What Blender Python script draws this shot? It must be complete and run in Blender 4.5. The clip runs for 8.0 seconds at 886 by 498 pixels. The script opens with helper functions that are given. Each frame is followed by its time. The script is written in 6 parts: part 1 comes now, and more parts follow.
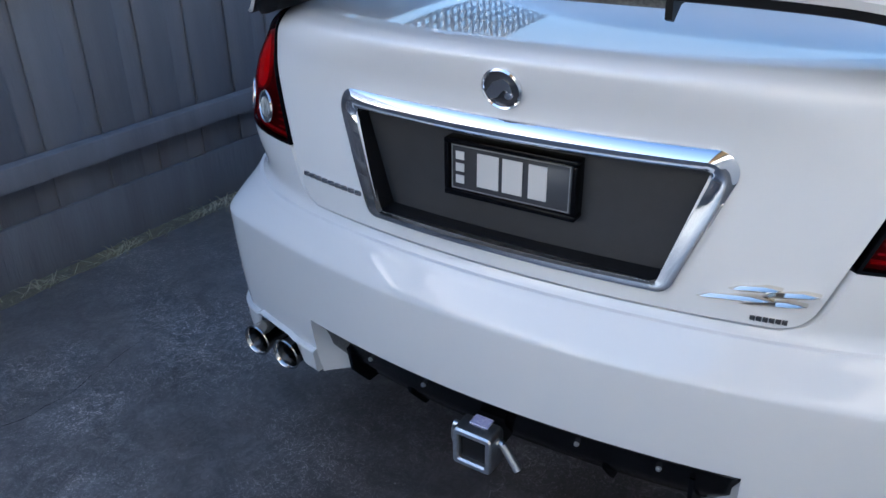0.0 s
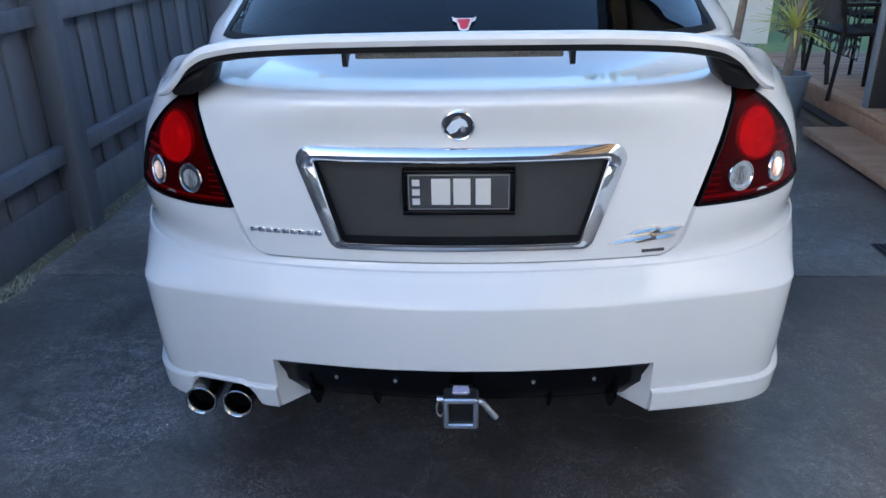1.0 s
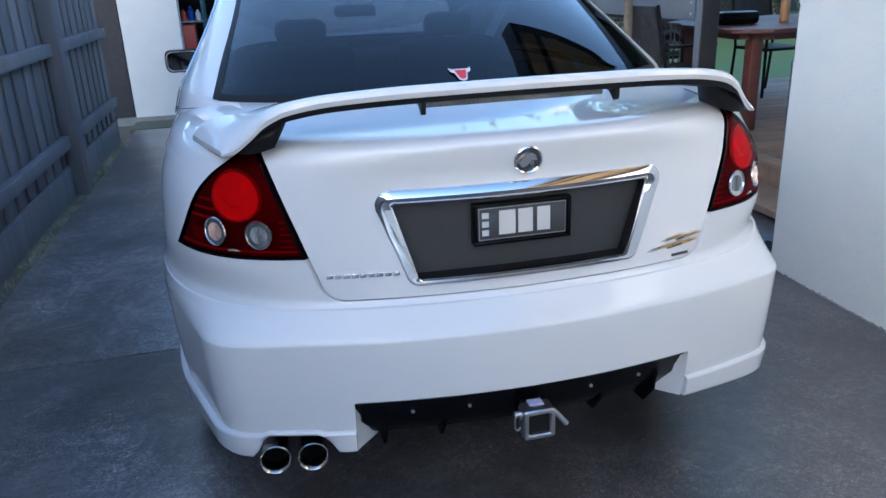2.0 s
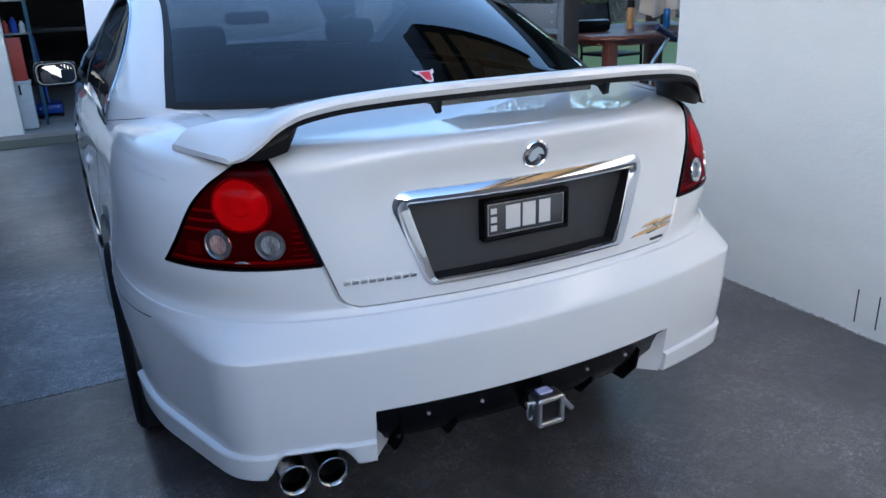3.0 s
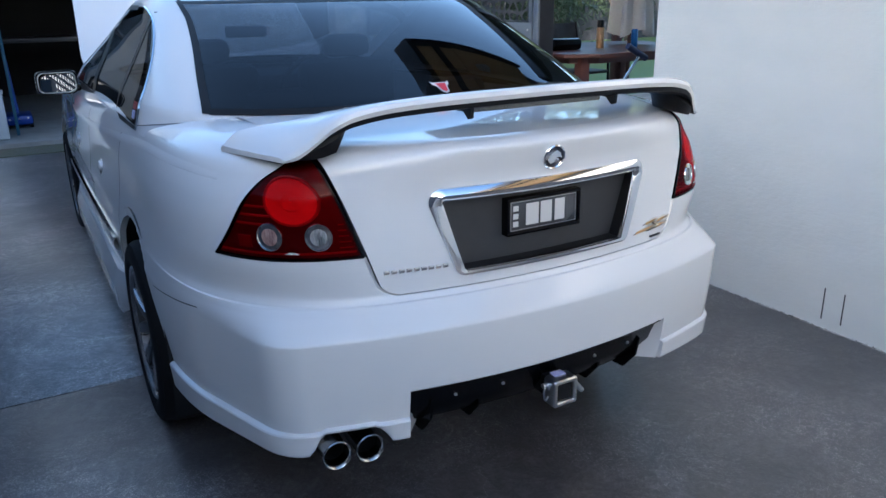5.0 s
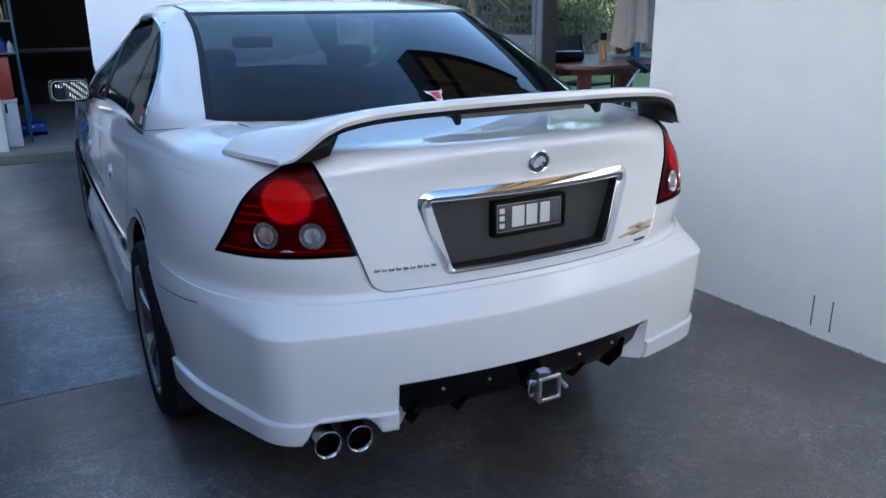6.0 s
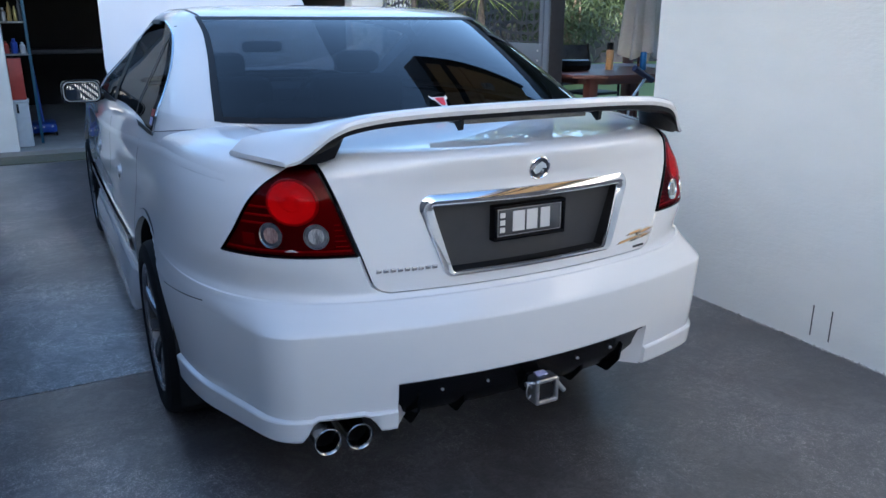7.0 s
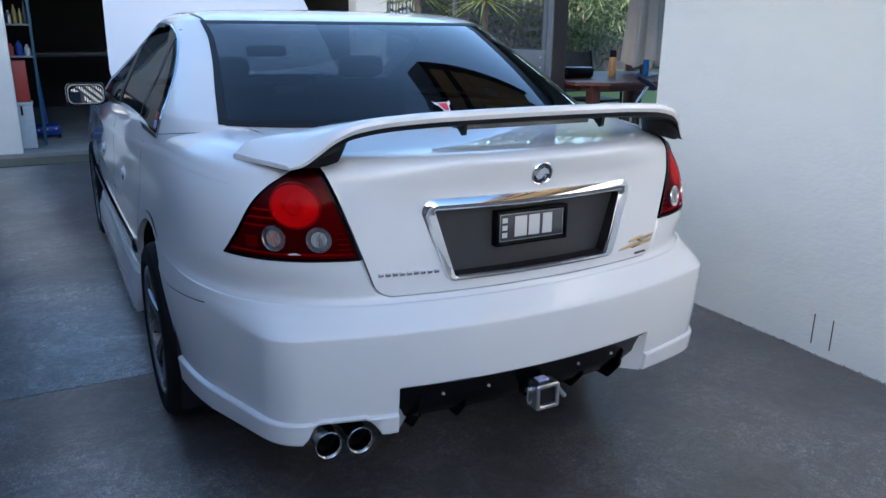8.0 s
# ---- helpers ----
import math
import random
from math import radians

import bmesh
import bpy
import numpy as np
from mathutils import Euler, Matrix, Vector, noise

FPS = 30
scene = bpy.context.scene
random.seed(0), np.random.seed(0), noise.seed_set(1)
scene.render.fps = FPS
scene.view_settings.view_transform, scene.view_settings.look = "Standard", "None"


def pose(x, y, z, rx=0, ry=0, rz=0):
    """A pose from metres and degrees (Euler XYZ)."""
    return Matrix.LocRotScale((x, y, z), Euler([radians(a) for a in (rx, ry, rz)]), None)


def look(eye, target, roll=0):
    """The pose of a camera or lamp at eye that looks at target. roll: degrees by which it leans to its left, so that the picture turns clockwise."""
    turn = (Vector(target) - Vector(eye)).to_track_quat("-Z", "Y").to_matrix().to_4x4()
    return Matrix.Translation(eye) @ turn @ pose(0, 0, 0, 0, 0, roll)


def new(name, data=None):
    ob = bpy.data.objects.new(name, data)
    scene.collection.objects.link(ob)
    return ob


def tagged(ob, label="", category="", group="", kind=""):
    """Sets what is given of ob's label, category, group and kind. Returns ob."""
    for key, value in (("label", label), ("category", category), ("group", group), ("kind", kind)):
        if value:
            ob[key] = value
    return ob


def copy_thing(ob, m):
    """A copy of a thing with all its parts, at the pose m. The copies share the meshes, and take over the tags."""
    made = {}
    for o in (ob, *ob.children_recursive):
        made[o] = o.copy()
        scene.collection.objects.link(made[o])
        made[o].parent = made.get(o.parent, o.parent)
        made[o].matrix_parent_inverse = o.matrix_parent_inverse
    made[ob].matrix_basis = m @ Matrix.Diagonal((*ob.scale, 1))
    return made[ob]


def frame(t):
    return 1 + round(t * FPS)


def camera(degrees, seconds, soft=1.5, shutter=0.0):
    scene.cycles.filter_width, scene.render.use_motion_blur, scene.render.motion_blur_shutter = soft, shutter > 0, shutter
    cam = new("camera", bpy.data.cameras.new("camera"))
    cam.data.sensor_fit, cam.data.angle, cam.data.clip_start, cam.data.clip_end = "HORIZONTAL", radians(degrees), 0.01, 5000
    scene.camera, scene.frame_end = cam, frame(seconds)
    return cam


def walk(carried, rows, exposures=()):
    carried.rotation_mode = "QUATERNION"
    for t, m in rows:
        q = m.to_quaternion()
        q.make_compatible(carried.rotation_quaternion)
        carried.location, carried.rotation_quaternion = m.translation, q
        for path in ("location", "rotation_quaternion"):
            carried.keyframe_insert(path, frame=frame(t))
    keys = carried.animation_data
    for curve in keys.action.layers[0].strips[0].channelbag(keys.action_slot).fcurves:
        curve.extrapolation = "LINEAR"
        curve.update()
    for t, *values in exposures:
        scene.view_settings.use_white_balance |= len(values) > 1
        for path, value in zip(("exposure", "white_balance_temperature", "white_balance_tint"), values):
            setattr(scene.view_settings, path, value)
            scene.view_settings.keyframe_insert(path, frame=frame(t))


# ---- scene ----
cam = camera(60.9, 8.0)
PATH = [
    (0, (0.524, 1.505, 1.322), (-0.443, 3.002, 0.413), -0.8),
    (0.5, (0.305, 1.222, 1.34), (-0.361, 2.909, 0.498), -0.7),
    (1, (0.048, 1.003, 1.401), (-0.056, 2.833, 0.601), -1.3),
    (1.5, (-0.259, 0.912, 1.398), (-0.116, 2.762, 0.651), -1.9),
    (1.7, (-0.384, 0.909, 1.418), (-0.128, 2.761, 0.708), -2.1),
    (2.8, (-0.887, 1.015, 1.413), (-0.149, 2.757, 0.766), -2.5),
    (3, (-0.946, 1.045, 1.404), (-0.12, 2.74, 0.736), -2.0),
    (3.5, (-1.077, 1.048, 1.404), (-0.121, 2.662, 0.709), -1.0),
    (4, (-1.16, 1.012, 1.414), (-0.193, 2.621, 0.725), -0.9),
    (4.5, (-1.184, 1.0, 1.413), (-0.236, 2.633, 0.753), -1.0),
    (6, (-1.183, 0.859, 1.41), (-0.268, 2.533, 0.809), -0.7),
    (6.5, (-1.187, 0.824, 1.412), (-0.282, 2.506, 0.82), -0.3),
    (7, (-1.191, 0.818, 1.411), (-0.287, 2.504, 0.827), 0.1),
    (7.5, (-1.192, 0.813, 1.411), (-0.29, 2.502, 0.834), 0.3),
    (8, (-1.196, 0.814, 1.409), (-0.293, 2.505, 0.84), 0.6),
]
EXPOSURE = 2.05
walk(cam, [(t, look(eye, target, roll)) for t, eye, target, roll in PATH], [(t, EXPOSURE + e, 5150 if t < 2 else 5250, 12) for t, e in ((0, -0.04), (0.5, 0.08), (1, 0.15), (1.5, 0.21), (3, 0.08), (4.5, 0.05), (8, 0.02))])

# ---- light ----
world = bpy.data.worlds.new("sky")
scene.world = world
world.use_nodes = True
wn, wl = world.node_tree.nodes, world.node_tree.links
sky = wn.new("ShaderNodeTexSky")
sky.sky_type, sky.sun_disc = "NISHITA", False
SUN_EL, SUN_ROT = 9.5, 220.0
sky.sun_elevation, sky.sun_rotation = radians(SUN_EL), radians(SUN_ROT)
sky.air_density, sky.dust_density, sky.ozone_density = 1.0, 2.2, 1.2
wl.new(sky.outputs[0], wn["Background"].inputs[0])
wn["Background"].inputs[1].default_value = 0.15
sun = new("sun", bpy.data.lights.new("sun", "SUN"))
sun.data.energy, sun.data.angle, sun.data.color = 4.5, radians(0.6), (1.0, 0.80, 0.57)
_e, _r = radians(SUN_EL), radians(SUN_ROT)
sun.matrix_world = look((0, 0, 30), Vector((0, 0, 30)) - Vector((math.sin(_r) * math.cos(_e), math.cos(_r) * math.cos(_e), math.sin(_e))))

# ---- materials ----
MATS = {}


def material(name, rgb, rough=0.5, metal=0.0, grain=0.0, scale=20.0, bump=0.0, bump_scale=60.0, coat=0.0, spread=0.0, spec=0.5, tint=None, stretch=(1, 1, 1)):
    """A surface with a fine grain, broad stains (towards tint), a bump and, with spread, a change from piece to piece."""
    if name in MATS:
        return MATS[name]
    m = bpy.data.materials.new(name)
    m.use_nodes = True
    n, l = m.node_tree.nodes, m.node_tree.links
    b = n["Principled BSDF"]
    b.inputs["Base Color"].default_value = (*rgb, 1)
    b.inputs["Roughness"].default_value, b.inputs["Metallic"].default_value = rough, metal
    b.inputs["Coat Weight"].default_value, b.inputs["Coat Roughness"].default_value = coat, 0.03
    b.inputs["Specular IOR Level"].default_value = spec
    co = n.new("ShaderNodeTexCoord")
    mp = n.new("ShaderNodeMapping")
    mp.inputs["Scale"].default_value = stretch
    l.new(co.outputs["Object"], mp.inputs[0])
    colour = None
    if grain:
        tint = tint or tuple(c * 0.5 for c in rgb)
        fine, broad = n.new("ShaderNodeTexNoise"), n.new("ShaderNodeTexNoise")
        fine.inputs["Scale"].default_value, fine.inputs["Detail"].default_value = scale, 6
        broad.inputs["Scale"].default_value, broad.inputs["Detail"].default_value = scale / 14, 5
        l.new(mp.outputs[0], fine.inputs[0]); l.new(mp.outputs[0], broad.inputs[0])
        add = n.new("ShaderNodeMath"); add.operation = "MULTIPLY"
        l.new(fine.outputs[0], add.inputs[0]); l.new(broad.outputs[0], add.inputs[1])
        rng = n.new("ShaderNodeMapRange")
        rng.inputs["From Min"].default_value, rng.inputs["From Max"].default_value = 0.12, 0.4
        rng.inputs["To Max"].default_value = grain
        l.new(add.outputs[0], rng.inputs[0])
        mix = n.new("ShaderNodeMix"); mix.data_type = "RGBA"
        mix.inputs[6].default_value, mix.inputs[7].default_value = (*rgb, 1), (*tint, 1)
        l.new(rng.outputs[0], mix.inputs[0])
        colour = mix.outputs[2]
        rr = n.new("ShaderNodeMapRange")
        rr.inputs["To Min"].default_value, rr.inputs["To Max"].default_value = max(rough - 0.12 * min(1, grain), 0.02), min(rough + 0.12 * min(1, grain), 1)
        l.new(broad.outputs[0], rr.inputs[0]); l.new(rr.outputs[0], b.inputs["Roughness"])
    if spread:
        info, hsv, rg = n.new("ShaderNodeObjectInfo"), n.new("ShaderNodeHueSaturation"), n.new("ShaderNodeMapRange")
        rg.inputs["To Min"].default_value, rg.inputs["To Max"].default_value = 1 - spread, 1 + spread
        l.new(info.outputs["Random"], rg.inputs[0]); l.new(rg.outputs[0], hsv.inputs["Value"])
        if colour: l.new(colour, hsv.inputs["Color"])
        else: hsv.inputs["Color"].default_value = (*rgb, 1)
        colour = hsv.outputs[0]
    if colour:
        l.new(colour, b.inputs["Base Color"])
    if bump:
        t, bp = n.new("ShaderNodeTexNoise"), n.new("ShaderNodeBump")
        t.inputs["Scale"].default_value, t.inputs["Detail"].default_value = bump_scale, 4
        bp.inputs["Strength"].default_value, bp.inputs["Distance"].default_value = bump, 0.01
        l.new(mp.outputs[0], t.inputs[0]); l.new(t.outputs[0], bp.inputs["Height"]); l.new(bp.outputs[0], b.inputs["Normal"])
    MATS[name] = m
    return m


def glass(name, tint, gloss=1.0, rough=0.0):
    """A thin pane: what lies behind is seen through the tint, and the face shines by Fresnel."""
    m = bpy.data.materials.new(name)
    m.use_nodes = True
    n, l = m.node_tree.nodes, m.node_tree.links
    n.remove(n["Principled BSDF"])
    tr, gl, lw, mix, pw, mul = (n.new("ShaderNode" + k) for k in ("BsdfTransparent", "BsdfGlossy", "LayerWeight", "MixShader", "Math", "Math"))
    tr.inputs[0].default_value = (*tint, 1)
    gl.inputs["Roughness"].default_value = rough
    lw.inputs["Blend"].default_value = 0.5
    pw.operation, pw.inputs[1].default_value = "POWER", 5.0
    mul.operation, mul.inputs[1].default_value, mul.inputs[2].default_value, mul.use_clamp = "MULTIPLY_ADD", 0.96 * gloss, 0.04 * gloss, True
    l.new(lw.outputs["Facing"], pw.inputs[0]); l.new(pw.outputs[0], mul.inputs[0]); l.new(mul.outputs[0], mix.inputs[0])
    l.new(tr.outputs[0], mix.inputs[1]); l.new(gl.outputs[0], mix.inputs[2]); l.new(mix.outputs[0], n["Material Output"].inputs[0])
    return m


PAINT = material("white_paint", (0.655, 0.665, 0.68), 0.6, coat=1.0, spec=0.25, grain=0.06, scale=900, tint=(0.63, 0.64, 0.66))
PAINT.node_tree.nodes["Principled BSDF"].inputs["Coat IOR"].default_value = 1.56
BLACK = material("black_plastic", (0.006, 0.006, 0.007), 0.5, spec=0.2, grain=0.5, scale=300, tint=(0.015, 0.015, 0.016))
GLOSS_BLACK = material("gloss_black", (0.003, 0.003, 0.004), 0.18, spec=0.12)
RECESS = material("recess_black", (0.030, 0.031, 0.034), 0.42, spec=0.5, grain=0.6, scale=500, tint=(0.044, 0.045, 0.048), bump=0.15, bump_scale=900)
CHROME = material("chrome", (0.82, 0.83, 0.85), 0.06, 1.0)
STEEL = material("zinc_steel", (0.62, 0.63, 0.65), 0.33, 1.0, grain=0.7, scale=120, tint=(0.42, 0.42, 0.43))
RUBBER = material("rubber", (0.007, 0.007, 0.008), 0.7, spec=0.12, grain=0.5, scale=90, tint=(0.013, 0.013, 0.014))
ALLOY = material("silver_alloy", (0.40, 0.40, 0.41), 0.22, 0.9, grain=0.4, scale=60, tint=(0.28, 0.28, 0.29))
GUNMETAL = material("gunmetal_alloy", (0.085, 0.085, 0.088), 0.28, 0.7, grain=0.4, scale=60, tint=(0.06, 0.06, 0.062))
SEAM = material("seam_dark", (0.05, 0.052, 0.056), 0.7)
WINDOW = glass("tinted_glass", (0.11, 0.13, 0.155), 1.35)
SIDE_GLASS = glass("side_glass", (0.07, 0.075, 0.08), 0.28)
RED_LENS = glass("red_lens", (0.90, 0.05, 0.085), 0.22)
SCREEN = glass("windscreen_glass", (0.72, 0.78, 0.80), 1.0)
PANES = (WINDOW, SIDE_GLASS, RED_LENS, SCREEN)
LENS_WHITE = material("fluted_lens", (0.75, 0.77, 0.79), 0.2, 0.6, grain=1.0, scale=30, tint=(0.16, 0.17, 0.18), stretch=(14, 14, 1))
LENS_PINK = material("fluted_lens_pink", (0.70, 0.54, 0.50), 0.2, 0.6, grain=1.0, scale=30, tint=(0.20, 0.10, 0.10), stretch=(14, 14, 1))
LAMP_DARK = material("lamp_housing", (0.016, 0.0025, 0.006), 0.35, grain=0.8, scale=9, tint=(0.045, 0.006, 0.011))
LAMP_SIDE = material("lamp_side_red", (0.10, 0.010, 0.016), 0.4)
LAMP_RIB = material("lamp_rib", (0.20, 0.02, 0.025), 0.3)
LAMP_RED = material("lamp_reflector_red", (0.58, 0.04, 0.035), 0.3, bump=0.3, bump_scale=400)
SILVER = material("lamp_silver", (0.85, 0.86, 0.88), 0.22, 0.9, bump=0.3, bump_scale=300)
TRIM_IN = material("interior_grey", (0.035, 0.036, 0.04), 0.8, grain=0.6, scale=60, tint=(0.06, 0.06, 0.065))
PLATE = material("plate_black", (0.045, 0.046, 0.05), 0.12, coat=1.0, grain=0.3, scale=100, tint=(0.05, 0.05, 0.05))
PLATE_INK = material("plate_silver", (0.55, 0.55, 0.55), 0.35)
CONCRETE = material("stained_concrete", (0.132, 0.119, 0.114), 0.36, grain=1.0, scale=5, tint=(0.066, 0.058, 0.056), bump=0.10, bump_scale=22, spec=0.8, coat=0.5)
CONCRETE.node_tree.nodes["Principled BSDF"].inputs["Coat Roughness"].default_value = 0.36


def weather_and_light(mat):
    """Trowel swirls, pale specks, broad stains and painted-in light over the concrete."""
    n, l = mat.node_tree.nodes, mat.node_tree.links
    b = n["Principled BSDF"]
    src = b.inputs["Base Color"].links[0].from_socket
    co = n.new("ShaderNodeTexCoord")
    swirl, speck, stain, sweep = (n.new("ShaderNodeTexNoise") for _ in range(4))
    swirl.inputs["Scale"].default_value, swirl.inputs["Detail"].default_value, swirl.inputs["Distortion"].default_value = 34, 9, 2.0
    speck.inputs["Scale"].default_value, speck.inputs["Detail"].default_value = 150, 2
    sweep.inputs["Scale"].default_value, sweep.inputs["Detail"].default_value, sweep.inputs["Distortion"].default_value = 5.0, 5, 4.0
    stain.inputs["Scale"].default_value, stain.inputs["Detail"].default_value = 1.3, 6
    last = src
    for tex, lo, hi, dark, pale in ((swirl, 0.38, 0.62, 0.80, 1.22), (speck, 0.66, 0.72, 1.0, 2.3), (stain, 0.35, 0.65, 0.66, 1.2), (sweep, 0.42, 0.66, 0.86, 1.30)):
        l.new(co.outputs["Object"], tex.inputs[0])
        r, mul = n.new("ShaderNodeMapRange"), n.new("ShaderNodeVectorMath")
        r.inputs["From Min"].default_value, r.inputs["From Max"].default_value, r.inputs["To Min"].default_value, r.inputs["To Max"].default_value = lo, hi, dark, pale
        mul.operation = "SCALE"
        l.new(tex.outputs[0], r.inputs[0]); l.new(last, mul.inputs[0]); l.new(r.outputs[0], mul.inputs["Scale"])
        last = mul.outputs[0]
    # paler strip along the fence: its brighter light put into colour, edge wandering
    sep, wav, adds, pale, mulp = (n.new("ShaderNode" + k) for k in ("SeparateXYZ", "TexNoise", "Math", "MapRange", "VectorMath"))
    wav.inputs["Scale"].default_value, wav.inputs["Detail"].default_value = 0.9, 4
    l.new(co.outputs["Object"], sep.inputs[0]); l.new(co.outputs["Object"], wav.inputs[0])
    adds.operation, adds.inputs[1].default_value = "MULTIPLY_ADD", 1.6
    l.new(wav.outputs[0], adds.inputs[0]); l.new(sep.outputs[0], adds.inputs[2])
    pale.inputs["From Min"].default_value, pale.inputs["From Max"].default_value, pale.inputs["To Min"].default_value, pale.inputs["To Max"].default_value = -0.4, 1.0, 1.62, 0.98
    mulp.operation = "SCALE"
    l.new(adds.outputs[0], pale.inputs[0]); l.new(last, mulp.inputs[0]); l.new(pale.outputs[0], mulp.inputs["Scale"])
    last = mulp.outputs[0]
    # fine pale trowel wrinkles, in patches
    vein, patch_ = n.new("ShaderNodeTexNoise"), n.new("ShaderNodeTexNoise")
    vein.inputs["Scale"].default_value, vein.inputs["Detail"].default_value, vein.inputs["Distortion"].default_value = 42, 3, 1.8
    patch_.inputs["Scale"].default_value, patch_.inputs["Detail"].default_value = 2.2, 3
    for tex in (vein, patch_):
        l.new(co.outputs["Object"], tex.inputs[0])
    half, ab, thin, mask, both, lift, mul = (n.new("ShaderNode" + k) for k in ("Math", "Math", "MapRange", "MapRange", "Math", "Math", "VectorMath"))
    half.operation, half.inputs[1].default_value, ab.operation = "SUBTRACT", 0.5, "ABSOLUTE"
    thin.inputs["From Max"].default_value, thin.inputs["To Min"].default_value, thin.inputs["To Max"].default_value = 0.024, 1.0, 0.0
    mask.inputs["From Min"].default_value, mask.inputs["From Max"].default_value = 0.42, 0.58
    both.operation, lift.operation, lift.inputs[1].default_value, lift.inputs[2].default_value, mul.operation = "MULTIPLY", "MULTIPLY_ADD", 3.2, 1.0, "SCALE"
    l.new(vein.outputs[0], half.inputs[0]); l.new(half.outputs[0], ab.inputs[0]); l.new(ab.outputs[0], thin.inputs[0]); l.new(patch_.outputs[0], mask.inputs[0])
    l.new(thin.outputs[0], both.inputs[0]); l.new(mask.outputs[0], both.inputs[1]); l.new(both.outputs[0], lift.inputs[0])
    l.new(last, mul.inputs[0]); l.new(lift.outputs[0], mul.inputs["Scale"])
    l.new(mul.outputs[0], b.inputs["Base Color"])
    bp = n.new("ShaderNodeBump")
    bp.inputs["Strength"].default_value, bp.inputs["Distance"].default_value = 0.35, 0.004
    l.new(swirl.outputs[0], bp.inputs["Height"]); l.new(b.inputs["Normal"].links[0].from_socket, bp.inputs["Normal"]); l.new(bp.outputs[0], b.inputs["Normal"])


weather_and_light(CONCRETE)
RENDER_WALL = material("white_render", (0.715, 0.735, 0.72), 0.85, grain=0.45, scale=9, tint=(0.62, 0.645, 0.635), bump=0.30, bump_scale=75, stretch=(1, 0.45, 1))
FENCE = material("fence_paint", (0.16, 0.168, 0.192), 0.7, grain=0.9, scale=10, tint=(0.10, 0.105, 0.122), bump=0.4, bump_scale=60, spread=0.18, stretch=(1, 1, 0.15))
TIMBER = material("deck_timber", (0.36, 0.235, 0.15), 0.55, grain=0.9, scale=14, tint=(0.21, 0.13, 0.08), bump=0.25, bump_scale=50, spread=0.2, stretch=(0.2, 1, 1))
SOFFIT = material("soffit_timber", (0.80, 0.55, 0.28), 0.45, grain=0.6, scale=10, tint=(0.64, 0.41, 0.19), stretch=(1, 0.1, 1))
DARK_METAL = material("dark_metal", (0.05, 0.055, 0.065), 0.5, grain=0.5, scale=30, tint=(0.08, 0.085, 0.095))
POST_PAINT = material("grey_post_paint", (0.16, 0.19, 0.23), 0.55, grain=0.4, scale=20, tint=(0.11, 0.13, 0.16))
DARK_POST = material("dark_post_paint", (0.02, 0.021, 0.026), 0.55, grain=0.4, scale=20, tint=(0.06, 0.06, 0.07))
MAHOGANY = material("red_timber", (0.13, 0.05, 0.04), 0.45, grain=0.7, scale=18, tint=(0.07, 0.025, 0.02), stretch=(0.15, 1, 1))
# near-black, with the unlit garage's shade put into the colour
SHADED_ROOM = material("garage_shade_lining", (0.022, 0.022, 0.024), 0.9, grain=0.5, scale=6, tint=(0.014, 0.014, 0.014))
BARE_CONCRETE = material("bare_concrete", (0.30, 0.30, 0.29), 0.8, grain=0.8, scale=8, tint=(0.2, 0.2, 0.19), bump=0.2)
GRASS = material("grass", (0.14, 0.22, 0.06), 0.7, grain=0.9, scale=60, tint=(0.17, 0.20, 0.07))
SOIL = material("soil", (0.10, 0.09, 0.07), 0.95, grain=1, scale=30, tint=(0.16, 0.145, 0.09), bump=0.6)
LEAF = material("leaf", (0.055, 0.085, 0.042), 0.5, grain=0.7, scale=30, tint=(0.03, 0.05, 0.022))
YUCCA = material("yucca_leaf", (0.38, 0.46, 0.10), 0.45, grain=0.6, scale=20, tint=(0.42, 0.42, 0.16))
BARK = material("bark", (0.22, 0.19, 0.16), 0.9, grain=0.9, scale=30, tint=(0.12, 0.10, 0.08), bump=0.6)
CLOTH = material("cream_canvas", (0.74, 0.72, 0.69), 0.9, grain=0.5, scale=40, tint=(0.60, 0.56, 0.50), bump=0.2)
BLUE = material("blue_enamel", (0.02, 0.06, 0.35), 0.35, grain=0.3)
RED = material("red_plastic", (0.45, 0.06, 0.04), 0.45, grain=0.4)
WHITE_PL = material("white_plastic", (0.65, 0.66, 0.67), 0.5, grain=0.3)
POT_GLAZE = material("pot_glaze", (0.15, 0.20, 0.27), 0.35, grain=0.6, scale=12, tint=(0.10, 0.13, 0.18))


# ---- mesh helpers ----
def thing(name, at, label, category, group="", kind=""):
    ob = new(name)
    ob.location = at
    return tagged(ob, label, category, group, kind)


def finish(name, bm, mat, smooth=35):
    bmesh.ops.recalc_face_normals(bm, faces=bm.faces)
    me = bpy.data.meshes.new(name)
    bm.to_mesh(me)
    bm.free()
    me.materials.append(mat)
    for p in me.polygons:
        p.use_smooth = True
    me.set_sharp_from_angle(angle=radians(smooth))
    return me


def part(name, bm, mat, parent=None, label="", smooth=35):
    """One mesh object, built in world places, under a thing (an Empty) or under another part."""
    ob = new(name, finish(name, bm, mat, smooth) if isinstance(bm, bmesh.types.BMesh) else bm)
    if mat in PANES:
        flip = sum((p.center - Vector((0, 4.6, 0.8))).dot(p.normal) * p.area for p in ob.data.polygons) < 0
        if flip:
            ob.data.flip_normals()
    if parent:
        ob.parent = parent
        if parent.type == "EMPTY":
            ob.matrix_parent_inverse = Matrix.Translation(-Vector(parent.location))
    if label:
        ob["label"] = label
    return ob


def solo(name, bm, mat, label, category, kind="", group="", smooth=35):
    return tagged(part(name, bm, mat, None, "", smooth), label, category, group, kind)


